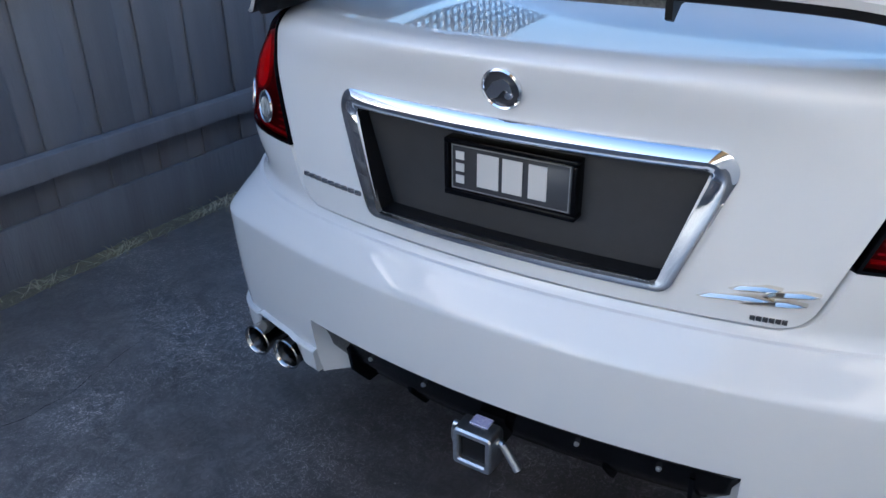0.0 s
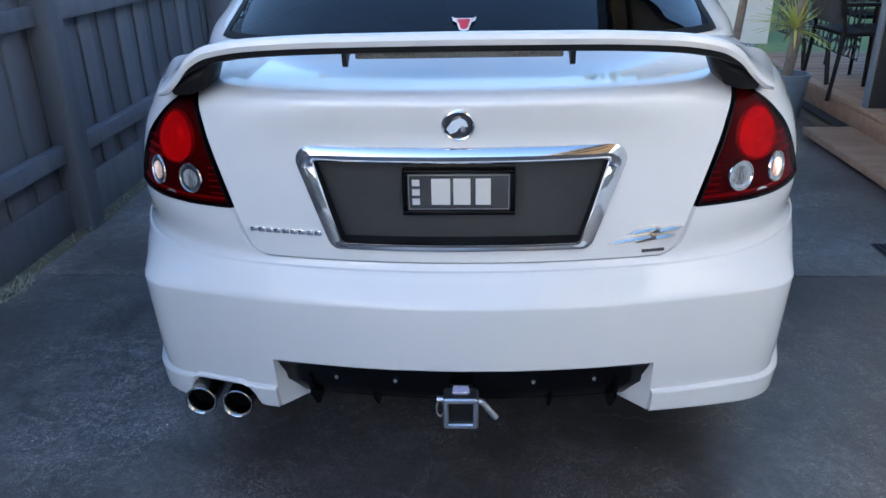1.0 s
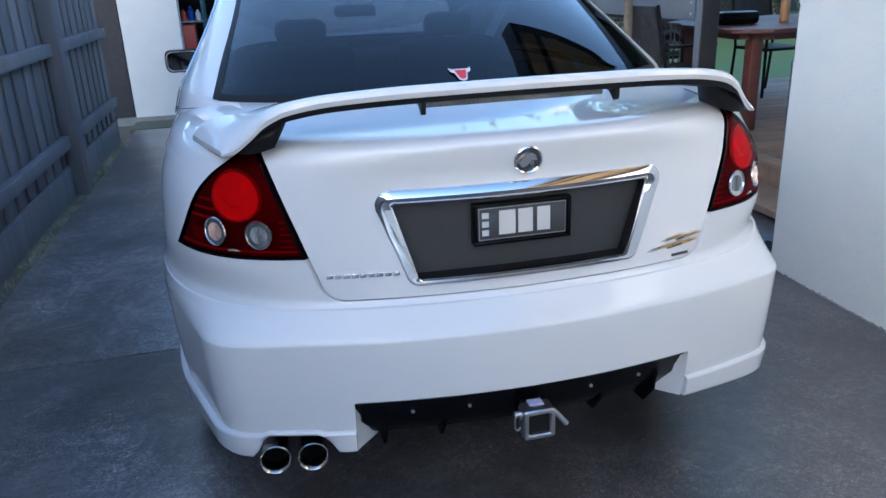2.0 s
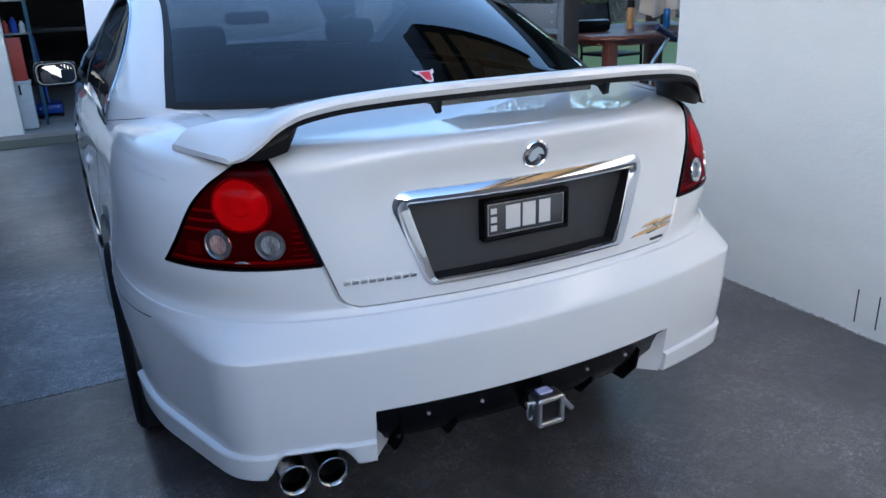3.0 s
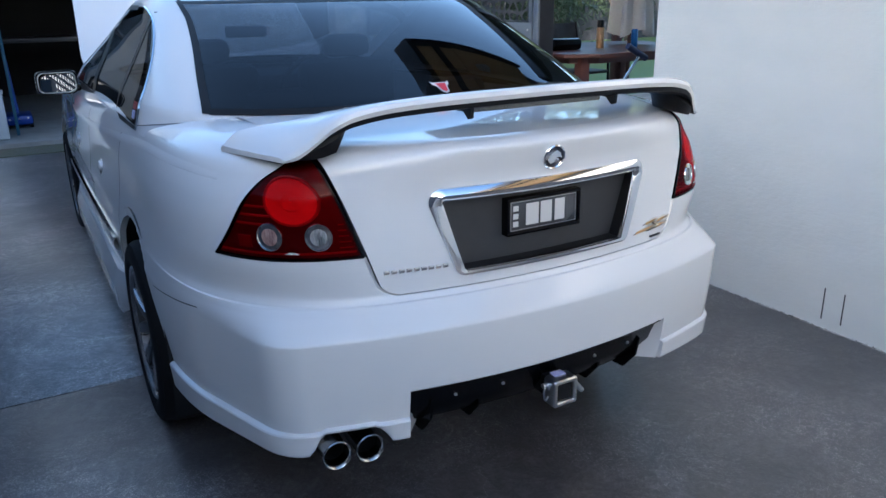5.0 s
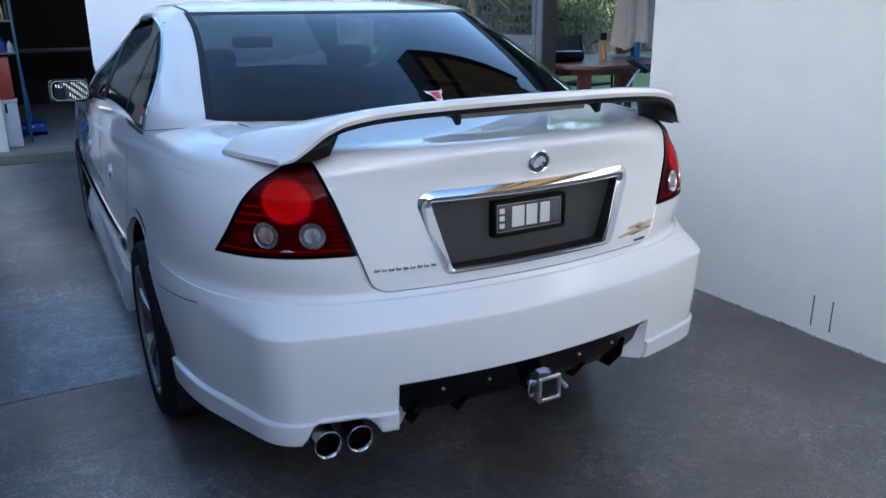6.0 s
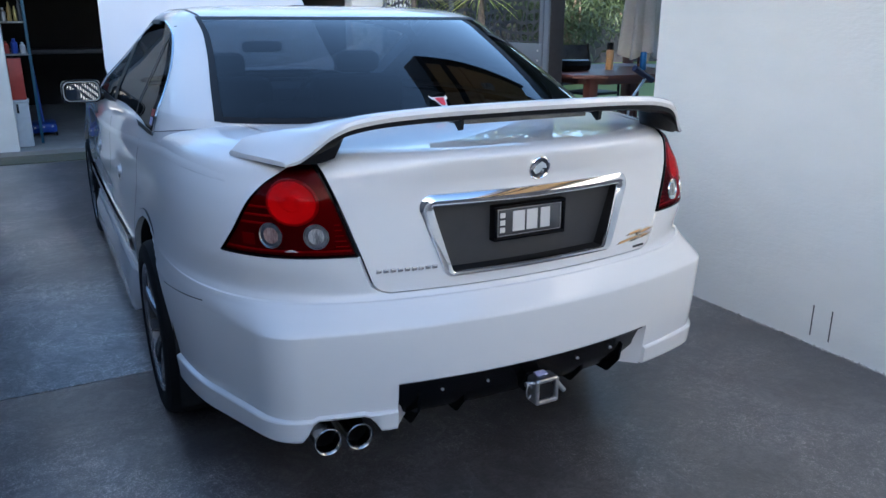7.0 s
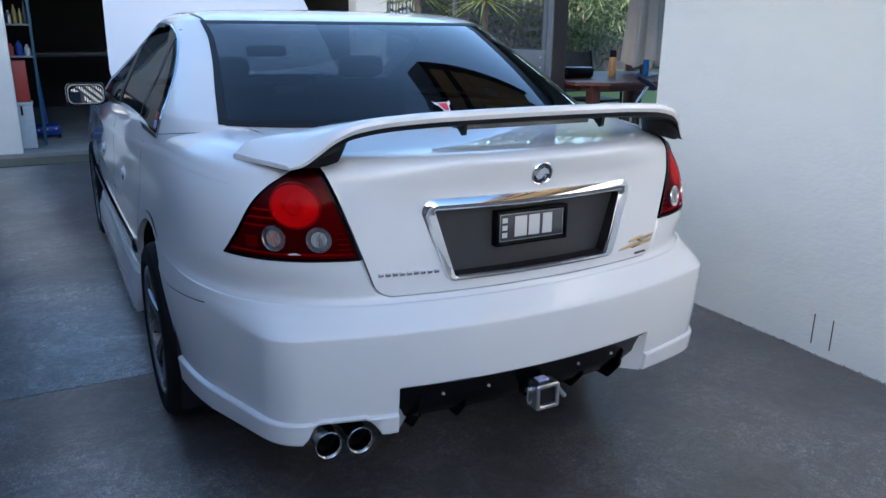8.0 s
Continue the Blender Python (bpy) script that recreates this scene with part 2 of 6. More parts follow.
def box(bm, x0, y0, z0, x1, y1, z1, bevel=0.0, m=None):
    r = bmesh.ops.create_cube(bm, size=1)
    v = r["verts"]
    bmesh.ops.scale(bm, vec=(abs(x1 - x0), abs(y1 - y0), abs(z1 - z0)), verts=v)
    bmesh.ops.translate(bm, vec=((x0 + x1) / 2, (y0 + y1) / 2, (z0 + z1) / 2), verts=v)
    if bevel:
        es = list({e for q in v for e in q.link_edges})
        out = bmesh.ops.bevel(bm, geom=es, offset=bevel, segments=2, affect="EDGES", profile=0.5)
        v = list({q for f in out["faces"] for q in f.verts} | {q for q in v if q.is_valid})
    if m is not None:
        bmesh.ops.transform(bm, matrix=m, verts=v)
    return bm


def boxed(*a, **k):
    return box(bmesh.new(), *a, **k)


def tube(bm, a, b, r, r2=None, seg=14, caps=True):
    a, b = Vector(a), Vector(b)
    d = b - a
    m = Matrix.Translation((a + b) / 2) @ d.to_track_quat("Z", "Y").to_matrix().to_4x4()
    bmesh.ops.create_cone(bm, cap_ends=caps, segments=seg, radius1=r, radius2=r if r2 is None else r2, depth=d.length, matrix=m)
    return bm


def lathe(bm, rz, m=Matrix(), seg=32):
    """Turns a profile of (radius, height) round z, then lays it by m."""
    rows = []
    for r, z in rz:
        rows.append([bm.verts.new(m @ Vector((r * math.cos(2 * math.pi * i / seg), r * math.sin(2 * math.pi * i / seg), z))) for i in range(seg)])
    for p, q in zip(rows, rows[1:]):
        for i in range(seg):
            j = (i + 1) % seg
            bm.faces.new((p[i], p[j], q[j], q[i]))
    return bm


def sheet(bm, rows, close=False):
    """A skin over rows of points, all of one length."""
    vs = [[bm.verts.new(p) for p in r] for r in rows]
    for p, q in zip(vs, vs[1:]):
        n = len(p)
        for i in range(n if close else n - 1):
            j = (i + 1) % n
            try:
                bm.faces.new((p[i], p[j], q[j], q[i]))
            except ValueError:
                pass
    return vs


def slab(bm, pts, y0, y1, axis="y"):
    """A flat shape with thickness: pts are (a, b) in the plane across the axis."""
    put = {"y": lambda a, b, c: (a, c, b), "x": lambda a, b, c: (c, a, b), "z": lambda a, b, c: (a, b, c)}[axis]
    f = [bm.verts.new(put(a, b, y0)) for a, b in pts]
    g = [bm.verts.new(put(a, b, y1)) for a, b in pts]
    bm.faces.new(f)
    bm.faces.new(g[::-1])
    for i in range(len(f)):
        j = (i + 1) % len(f)
        bm.faces.new((f[j], f[i], g[i], g[j]))
    return bm


def curve(keys, t, col):
    """A smooth value from rows of keys, by the first column."""
    k = [r[0] for r in keys]
    v = [r[col] for r in keys]
    if t <= k[0]: return v[0]
    if t >= k[-1]: return v[-1]
    i = max(j for j in range(len(k) - 1) if k[j] <= t)
    d = [(v[j + 1] - v[j]) / (k[j + 1] - k[j]) for j in range(len(k) - 1)]

    def slope(j):
        if j == 0: return d[0]
        if j == len(k) - 1: return d[-1]
        return 0 if d[j - 1] * d[j] <= 0 else 2 * d[j - 1] * d[j] / (d[j - 1] + d[j])
    h = k[i + 1] - k[i]
    u = (t - k[i]) / h
    return (2 * u**3 - 3 * u**2 + 1) * v[i] + (u**3 - 2 * u**2 + u) * h * slope(i) + (3 * u**2 - 2 * u**3) * v[i + 1] + (u**3 - u**2) * h * slope(i + 1)

# ---- the car ----
HUB_R, HUB_F, TYRE = 3.58, 6.38, 0.325
# height, rear end, half width, rear corner length, corner power, front end
BODY = [
    (0.300, 2.464, 0.880, 0.98, 3.1, 7.24),
    (0.370, 2.446, 0.893, 0.97, 3.15, 7.27),
    (0.480, 2.4315, 0.905, 0.97, 3.2, 7.30),
    (0.600, 2.4250, 0.913, 0.96, 3.2, 7.30),
    (0.634, 2.4240, 0.9125, 0.96, 3.2, 7.30),
    (0.641, 2.4260, 0.9115, 0.96, 3.2, 7.30),
    (0.660, 2.4380, 0.9085, 0.97, 3.2, 7.30),
    (0.688, 2.4580, 0.9045, 0.97, 3.15, 7.29),
    (0.7025, 2.4685, 0.9022, 0.96, 3.15, 7.28),
    (0.7045, 2.4755, 0.9018, 0.96, 3.12, 7.28),
    (0.711, 2.4800, 0.9005, 0.96, 3.12, 7.28),
    (0.724, 2.4845, 0.8985, 0.96, 3.1, 7.27),
    (0.820, 2.488, 0.886, 1.03, 3.6, 7.22),
    (0.900, 2.494, 0.879, 1.03, 3.55, 7.10),
    (0.950, 2.497, 0.868, 1.00, 3.4, 6.90),
    (1.000, 2.492, 0.850, 0.95, 3.05, 6.40),
    (1.040, 2.4815, 0.830, 0.92, 2.8, 5.98),
    (1.066, 2.4760, 0.790, 0.90, 2.65, 5.90),
    (1.080, 2.4930, 0.752, 0.88, 2.6, 5.85),
    (1.087, 2.5350, 0.726, 0.86, 2.6, 5.80),
    (1.094, 2.680, 0.695, 0.78, 2.6, 5.75),
    (1.100, 2.900, 0.655, 0.60, 2.6, 5.70),
]
_rings = {}


def chamfer(z, yb, w):
    """The bumper's plan below its crease: a gently bowed tail, a tight bend and a straight run out to the side."""
    xl = 0.790 - 0.010 * min(1, max(0, (0.638 - z) / 0.25))
    bow = lambda x: yb + 0.235 * x * x
    run = lambda x: yb + 0.255 + 3.0 * (x - xl)
    xc = xl - 0.043
    xs = np.linspace(0, xc - 0.060, 160)
    pts = [(x, bow(x)) for x in xs]
    a, b, c = Vector((xs[-1], bow(xs[-1]))), Vector((xc, bow(xc))), Vector((xc + 0.024, run(xc + 0.024)))
    pts += [tuple(a * (1 - u) ** 2 + b * 2 * u * (1 - u) + c * u * u) for u in np.linspace(0, 1, 30)[1:]]
    a = c.copy()
    d = Vector((w - 0.055, run(w - 0.055)))
    pts += [tuple(a.lerp(d, u)) for u in np.linspace(0, 1, 40)[1:]]
    b, c = Vector((w, run(w))), Vector((w, max(run(w) + 0.25, yb + 0.97)))
    pts += [tuple(d * (1 - u) ** 2 + b * 2 * u * (1 - u) + c * u * u) for u in np.linspace(0, 1, 60)[1:]]
    p = np.array(pts)
    return p[:, 0], p[:, 1]


def ring(z):
    """Half of the body's outline at a height: arc length, x and y, from the middle of the tail round the side to the nose."""
    key = round(z, 5)
    if key not in _rings:
        yb, w, ln, n, yf = (curve(BODY, z, c) for c in range(1, 6))
        th = np.linspace(0, math.pi / 2, 300)
        x = w * np.sin(th) ** (2 / n)
        y = yb + ((ln * (1 - np.cos(th) ** (2 / n))) ** 6 + (0.24 * x * x) ** 6) ** (1 / 6)
        k = min(1.0, max(0.0, (0.704 - z) / (0.704 - 0.638)))
        if k:
            cx, cy = chamfer(z, yb, w)
            far = yb + ln
            at = np.arctan2(x, far - y)
            ax = np.arctan2(cx, far - cy)
            x, y = x + k * (np.interp(at, ax, cx) - x), y + k * (np.interp(at, ax, cy) - y)
        ln = y[-1] - yb
        lf = 0.75
        ts = np.linspace(0, 1, 60)[1:-1]
        ys = yb + ln + ts * (yf - lf - yb - ln)
        xs = w + (0.008 + 0.018 * min(1, max(0, (z - 0.64) / 0.07))) * np.sin(math.pi * ts) ** 2
        xf = w * np.cos(th) ** (2 / 2.6)
        yn = yf - lf * (1 - np.sin(th) ** (2 / 2.6))
        x, y = np.concatenate([x, xs, xf]), np.concatenate([y, ys, yn])
        s = np.concatenate([[0], np.cumsum(np.hypot(np.diff(x), np.diff(y)))])
        _rings[key] = (s, x, y)
    return _rings[key]


def skin(z, s, side=1, out=0.0):
    """A point of the body skin at height z, s metres round from the middle of the tail, set out along the normal."""
    a, x, y = ring(z)
    px, py = np.interp(s, a, x), np.interp(s, a, y)
    if out:
        e = 0.004
        dx, dy = np.interp(s + e, a, x) - np.interp(s - e, a, x), np.interp(s + e, a, y) - np.interp(s - e, a, y)
        h = math.hypot(dx, dy) or 1
        px, py = px + out * dy / h, py - out * dx / h
    return Vector((side * px, py, z))


def s_x(z, x):
    a, xs, _ = ring(z)
    i = int(np.argmax(xs))
    return float(np.interp(x, xs[:i + 1], a[:i + 1]))


def s_y(z, y):
    a, _, ys = ring(z)
    return float(np.interp(y, ys, a))


def patch(bm, zs, lo, hi, cols, sides=(1, -1), out=0.0, thick=0.0):
    """A piece of skin between two edges, given as functions of the height; with thick, its edges turn inwards."""
    for side in sides:
        rows = []
        for z in zs:
            a, b = lo(z), hi(z)
            r = [skin(z, a + (b - a) * i / cols, side, out) for i in range(cols + 1)]
            if thick:
                r = [skin(z, a, side, out - thick)] + r + [skin(z, b, side, out - thick)]
            rows.append(r)
        if thick:
            rows = [[p - Vector((0, 0, 0)) for p in (skin(zs[0], lo(zs[0]) + (hi(zs[0]) - lo(zs[0])) * min(max(i - 1, 0), cols) / cols, side, out - thick) for i in range(cols + 3))]] + rows
            rows.append([skin(zs[-1], lo(zs[-1]) + (hi(zs[-1]) - lo(zs[-1])) * min(max(i - 1, 0), cols) / cols, side, out - thick) for i in range(cols + 3)])
        sheet(bm, rows)
    return bm


def steps(a, b, d):
    n = max(1, math.ceil((b - a) / d - 1e-6))
    return [a + (b - a) * i / n for i in range(n + 1)]


Z_SEAM = 0.718


def boot_x(z):
    """The boot lid's side edge."""
    x = 0.466 + 0.335 * (z - Z_SEAM)
    r = 0.035
    if z < Z_SEAM + 0.003 + r:
        u = 1 - (z - Z_SEAM - 0.003) / r
        x -= r * (1 - math.sqrt(max(0, 1 - min(1, u) ** 2)))
    return x


LAMP_LO, LAMP_HI = 0.826, 1.070
LAMP_EDGE = [(0.826, 0.804), (0.870, 0.784), (0.957, 0.741), (1.003, 0.700), (1.034, 0.660), (1.070, 0.604)]


def lamp_out(z):
    """The tail lamp's outer edge, as a place round the skin."""
    return max(s_x(z, curve(LAMP_EDGE, z, 1)), lamp_in(z) + 0.004)


def lamp_in(z):
    return s_x(z, boot_x(z) + 0.008)


car = thing("car", (0, 4.8, 0), "white sedan with boot spoiler and raised bonnet, on dark concrete", "car")


def weld(bm):
    bmesh.ops.remove_doubles(bm, verts=bm.verts, dist=0.0006)
    return bm


def cut_arch(bm, hub, r):
    """Opens a round wheel arch in the sides and turns its lip inwards."""
    def d(v): return math.hypot(v.y - hub, v.z - 0.335)
    old = {e for e in bm.edges if e.is_boundary}
    dead = [f for f in bm.faces if d(f.calc_center_median()) < r and abs(f.calc_center_median().x) > 0.5]
    bmesh.ops.delete(bm, geom=dead, context="FACES")
    edge = [e for e in bm.edges if e.is_boundary and e not in old and max(d(v.co) for v in e.verts) < r + 0.06 and abs(e.verts[0].co.x) > 0.5]
    for v in {v for e in edge for v in e.verts}:
        k = r / d(v.co)
        v.co.y, v.co.z = hub + (v.co.y - hub) * k, max(0.30, 0.335 + (v.co.z - 0.335) * k)
    out = bmesh.ops.extrude_edge_only(bm, edges=edge)
    for v in [g for g in out["geom"] if isinstance(g, bmesh.types.BMVert)]:
        v.co.x -= math.copysign(0.022, v.co.x)


def notch(x):
    """The arch over the exhaust tips, as a height at x."""
    k = min((x + 0.672) / 0.035, (-0.475 - x) / 0.05)
    return 0.0 if k <= 0 else 0.335 + 0.055 * (1 - (1 - min(1, k)) ** 2)


# bumper, with the opening for the diffuser and the notch over the exhaust tips
OPEN_X, OPEN_Z = 0.434, 0.479


bm = bmesh.new()
lid_s = lambda z: s_x(z, boot_x(max(z, Z_SEAM + 0.003)) + 0.0025 + 0.008 * min(1, max(0, (z - Z_SEAM + 0.002) / 0.02)))
zb = steps(OPEN_Z, 0.603, 0.012) + steps(0.603, 0.633, 0.010)[1:] + steps(0.633, 0.639, 0.003)[1:] + steps(0.639, 0.7025, 0.0064)[1:] + [0.7045] + steps(0.7045, Z_SEAM, 0.0046)[1:]
zl = steps(0.36, OPEN_Z, 0.012)
zs_ = steps(Z_SEAM, LAMP_LO - 0.003, 0.006)
patch(bm, zb, lambda z: 0, lambda z: s_x(z, OPEN_X), 40)
patch(bm, zl + zb[1:], lambda z: s_x(z, OPEN_X), lid_s, 6)
patch(bm, zl + zb[1:] + zs_[1:], lid_s, lambda z: s_y(z, 3.30), 90)
weld(bm)
for v in bm.verts:
    if v.co.x < -0.45 and v.co.y < 2.8:
        v.co.z = max(v.co.z, notch(v.co.x))
# ledge under the lid
for side in (1, -1):
    sheet(bm, [[skin(Z_SEAM, s_x(Z_SEAM, 0.452 * i / 20), side) for i in range(21)], [skin(Z_SEAM, s_x(Z_SEAM, 0.452 * i / 20), side) + Vector((0, 0.09, 0.004)) for i in range(21)]])
    # returns of the opening
    sheet(bm, [[skin(z, s_x(z, OPEN_X), side) for z in (0.335, 0.37, 0.42, OPEN_Z)], [skin(z, s_x(z, OPEN_X), side) + Vector((-side * k, 0.07, -0.005 if z < 0.36 else 0)) for z, k in ((0.335, 0.060), (0.37, 0.050), (0.42, 0.030), (OPEN_Z, 0.004))]])
    sheet(bm, [[skin(OPEN_Z, s_x(OPEN_Z, OPEN_X * i / 16), side) for i in range(17)], [skin(OPEN_Z, s_x(OPEN_Z, OPEN_X * i / 16), side) + Vector((0, 0.008, -0.007)) for i in range(17)], [skin(OPEN_Z, s_x(OPEN_Z, OPEN_X * i / 16), side) + Vector((0, 0.020, 0.002)) for i in range(17)]])
    # inner edge beside the boot lid, turned in at a slant
    sheet(bm, [[skin(z, lid_s(z), side), skin(z, s_x(z, boot_x(max(z, Z_SEAM + 0.003)) + 0.002), side, -0.012)] for z in zs_])
cut_arch(bm, HUB_R, 0.40)
part("bumper", bm, PAINT, car, "smooth white painted rear bumper", 18)


# skirt lip round the foot of the bumper
def lip_rows(side):
    rows = []
    for i in range(61):
        u = i / 60
        s0, s1 = s_x(0.36, OPEN_X), s_y(0.36, HUB_R - 0.425)
        s = s0 + (s1 - s0) * u
        p = skin(0.36, s, side)
        top = 0.398 - 0.010 * u
        low = 0.341 - 0.010 * min(1, u * 4) - 0.040 * max(0, u - 0.4)
        if side < 0:
            low = max(low, notch(p.x))
            top = max(top, low + 0.014)
        pr = []
        for z, o in ((top + 0.006, -0.006), (top + 0.003, 0.004), (top, 0.013), (top - 0.004, 0.0155), (low + 0.006, 0.010), (low, 0.006), (low + 0.004, -0.03)):
            q = skin(0.36, s, side, o + 0.002)
            q.z = max(z, low)
            pr.append(q)
        rows.append(pr)
    return rows


for side in (1, -1):
    bm = bmesh.new()
    rows = lip_rows(side)
    sheet(bm, rows)
    for e in (rows[0], rows[-1]):
        bm.faces.new([bm.verts.new(p) for p in e])
    weld(bm)
    part("bumper_lip", bm, PAINT, car, smooth=25)
# thin seam from the wheel arch into the bumper's side
for side in (1, -1):
    bm = bmesh.new()
    rows = []
    for i in range(31):
        u = i / 30
        z = 0.622 + 0.039 * u
        s = s_y(z, 3.20 - 0.335 * u)
        rows.append([skin(z + dz, s, side, o) for dz, o in ((-0.0016, 0.0004), (0, 0.0012), (0.0016, 0.0004))])
    sheet(bm, rows)
    part("seam", bm, SEAM, car)

# quarters, sides and fenders
bm = bmesh.new()
z_lamp = steps(LAMP_LO - 0.003, LAMP_HI, 0.007)
patch(bm, z_lamp, lambda z: lamp_out(z) + 0.003, lambda z: s_y(z, 3.30), 60)
z_top = steps(LAMP_HI, 1.074, 0.004) + [1.0775, 1.081, 1.0855, 1.09, 1.093, 1.096]
patch(bm, z_top, lambda z: s_x(z, min(boot_x(min(z, 1.075)), 0.60)) if z < 1.0815 else s_x(z, 0.60), lambda z: s_y(z, 3.30), 60)
zside = sorted(set(round(z, 5) for z in steps(0.36, LAMP_LO - 0.003, 0.016) + z_lamp + z_top))
patch(bm, zside, lambda z: s_y(z, 3.30), lambda z: ring(z)[0][-1], 150)
weld(bm)
cut_arch(bm, HUB_R, 0.40)
cut_arch(bm, HUB_F, 0.40)
part("body_shell", bm, PAINT, car)

# side skirts
CREASE = [(2.78, 0.993), (2.98, 1.000), (3.26, 0.994), (3.80, 0.957), (4.07, 0.939), (4.48, 0.917), (5.2, 0.895), (6.0, 0.885)]
for side in (1, -1):
    bm = bmesh.new()
    rows = []
    for i in range(41):
        y = HUB_R + 0.375 + (HUB_F - HUB_R - 0.76) * i / 40
        e = max(0, 1 - i / 4) + max(0, 1 - (40 - i) / 4)
        rows.append([(side * (x - 0.025 * e), y, z + (0.09 * e if z < 0.3 else 0.02 * e)) for x, z in ((0.86, 0.40), (0.915, 0.385), (0.935, 0.33), (0.935, 0.22), (0.92, 0.19), (0.80, 0.185))])
    sheet(bm, rows)
    for e in (rows[0], rows[-1]):
        bm.faces.new([bm.verts.new(p) for p in e])
    weld(bm)
    part("side_skirt", bm, PAINT, car)
    bm = bmesh.new()
    rows = []
    for i in range(31):
        y = HUB_R + 0.44 + (HUB_F - HUB_R - 0.9) * i / 30
        rows.append([skin(z, s_y(z, y), side, o) for z, o in ((0.50, 0.0), (0.503, 0.012), (0.525, 0.015), (0.547, 0.012), (0.55, 0.0))])
    sheet(bm, rows)
    rub = part("rub_strip", bm, PAINT, car)
    bm = bmesh.new()
    sheet(bm, [[skin(z, s_y(z, HUB_R + 0.44 + (HUB_F - HUB_R - 0.9) * i / 30), side, o) for z, o in ((0.549, 0.004), (0.551, 0.013), (0.557, 0.013), (0.559, 0.0))] for i in range(31)])
    part("bright_strip", bm, CHROME, rub)
    # fine chrome-edged door seams
    for yd in (3.86, 4.62, 5.62):
        bm = bmesh.new()
        rows = []
        for z in steps(0.42, 0.985, 0.03):
            yy = yd - (0.10 * max(0, z - 0.62) if yd < 4 else 0)
            s = s_y(z, yy)
            rows.append([skin(z, s + d, side, o) for d, o in ((-0.0018, 0.0004), (0, 0.0012), (0.0018, 0.0004))])
        sheet(bm, rows)
        part("door_seam", bm, SEAM, car)
    # flap handles in oval cups
    for yd in (4.30, 5.09):
        zh = 0.780

        def oval(bm, prof, cz=0.0, wide=0.052, tall=0.036):
            sheet(bm, [[skin(zh + cz + tall * k * math.sin(a), s_y(zh, yd + wide * k * math.cos(a)), side, o) for a in [2 * math.pi * i / 28 for i in range(28)]] for k, o in prof], close=True)
            return bm
        cup = part("door_handle", oval(bmesh.new(), [(1.03, -0.001), (1.0, 0.0025), (0.94, 0.0030), (0.88, 0.0012), (0.3, 0.0008), (0.01, 0.0008)]), PAINT, car)
        part("handle_flap", oval(bmesh.new(), [(1.0, 0.001), (0.98, 0.008), (0.86, 0.011), (0.3, 0.012), (0.01, 0.012)], 0.008, 0.043, 0.019), PAINT, cup)
        # dark oval painted as the shadow below the flap
        part("cup_gap", oval(bmesh.new(), [(1.0, 0.0012), (0.5, 0.0020), (0.01, 0.0020)], -0.020, 0.032, 0.008), SEAM, cup)
    # sharp crease along the shoulder, fading out behind the lamp
    bm = bmesh.new()
    rows = []
    for i in range(81):
        u = i / 80
        y = 2.80 + 3.2 * u
        z = curve(CREASE, y, 1)
        s = s_y(z, y)
        k = min(1, u * 8)
        rows.append([skin(z + dz, s, side, o) for dz, o in ((-0.0015, -0.001), (0.0005, 0.0030 * k), (0.006, 0.0034 * k), (0.016, 0.0018 * k), (0.032, -0.001))])
    sheet(bm, rows)
    part("shoulder_crease", bm, PAINT, car)

# boot lid: the rear face round the plate recess, and the deck
REC_LO, REC_HI = 0.760, 0.955


def rec_x(z):
    z = min(max(z, REC_LO), REC_HI)
    return 0.258 + (0.314 - 0.258) * (z - REC_LO) / (REC_HI - REC_LO)


bm = bmesh.new()
zlow = steps(Z_SEAM + 0.003, REC_LO, 0.0065)
zmid = steps(REC_LO, REC_HI, 0.008)
zhi = steps(REC_HI, 1.066, 0.006) + [1.070, 1.074, 1.077, 1.080, 1.0825, 1.085, 1.087]
bx = lambda z: s_x(z, boot_x(min(z, 1.078)) - 0.0015)
rx = lambda z: s_x(z, rec_x(z))
patch(bm, zlow, lambda z: 0, rx, 30)
patch(bm, zhi, lambda z: 0, rx, 30)
patch(bm, zlow + zmid[1:] + zhi[1:], rx, bx, 26)
rows = []
for i in range(26):
    u = i / 25
    half = 0.585 + 0.06 * u
    row = []
    for j in range(-24, 25):
        x = half * j / 24
        ye = skin(1.087, s_x(1.087, abs(x))).y
        row.append((x, ye + (3.03 + 0.22 * (abs(x) / 0.65) ** 2.5 - ye) * u, 1.087 + 0.020 * math.sin(u * 1.3) - 0.004 * (abs(j) / 24) ** 2 * u))
    rows.append(row)
sheet(bm, rows)
weld(bm)
boot = part("boot_lid", bm, PAINT, car, "white boot lid with a flat deck")
for side in (1, -1):
    bm = bmesh.new()
    rows = []
    for z in steps(Z_SEAM + 0.002, 1.072, 0.012):
        s = s_x(z, boot_x(z) + 0.002)
        rows.append([skin(z, s - 0.004, side, -0.004), skin(z, s - 0.001, side, -0.013), skin(z, s + 0.0012, side, -0.013)])
    sheet(bm, rows)
    part("lid_seam", bm, SEAM, car)

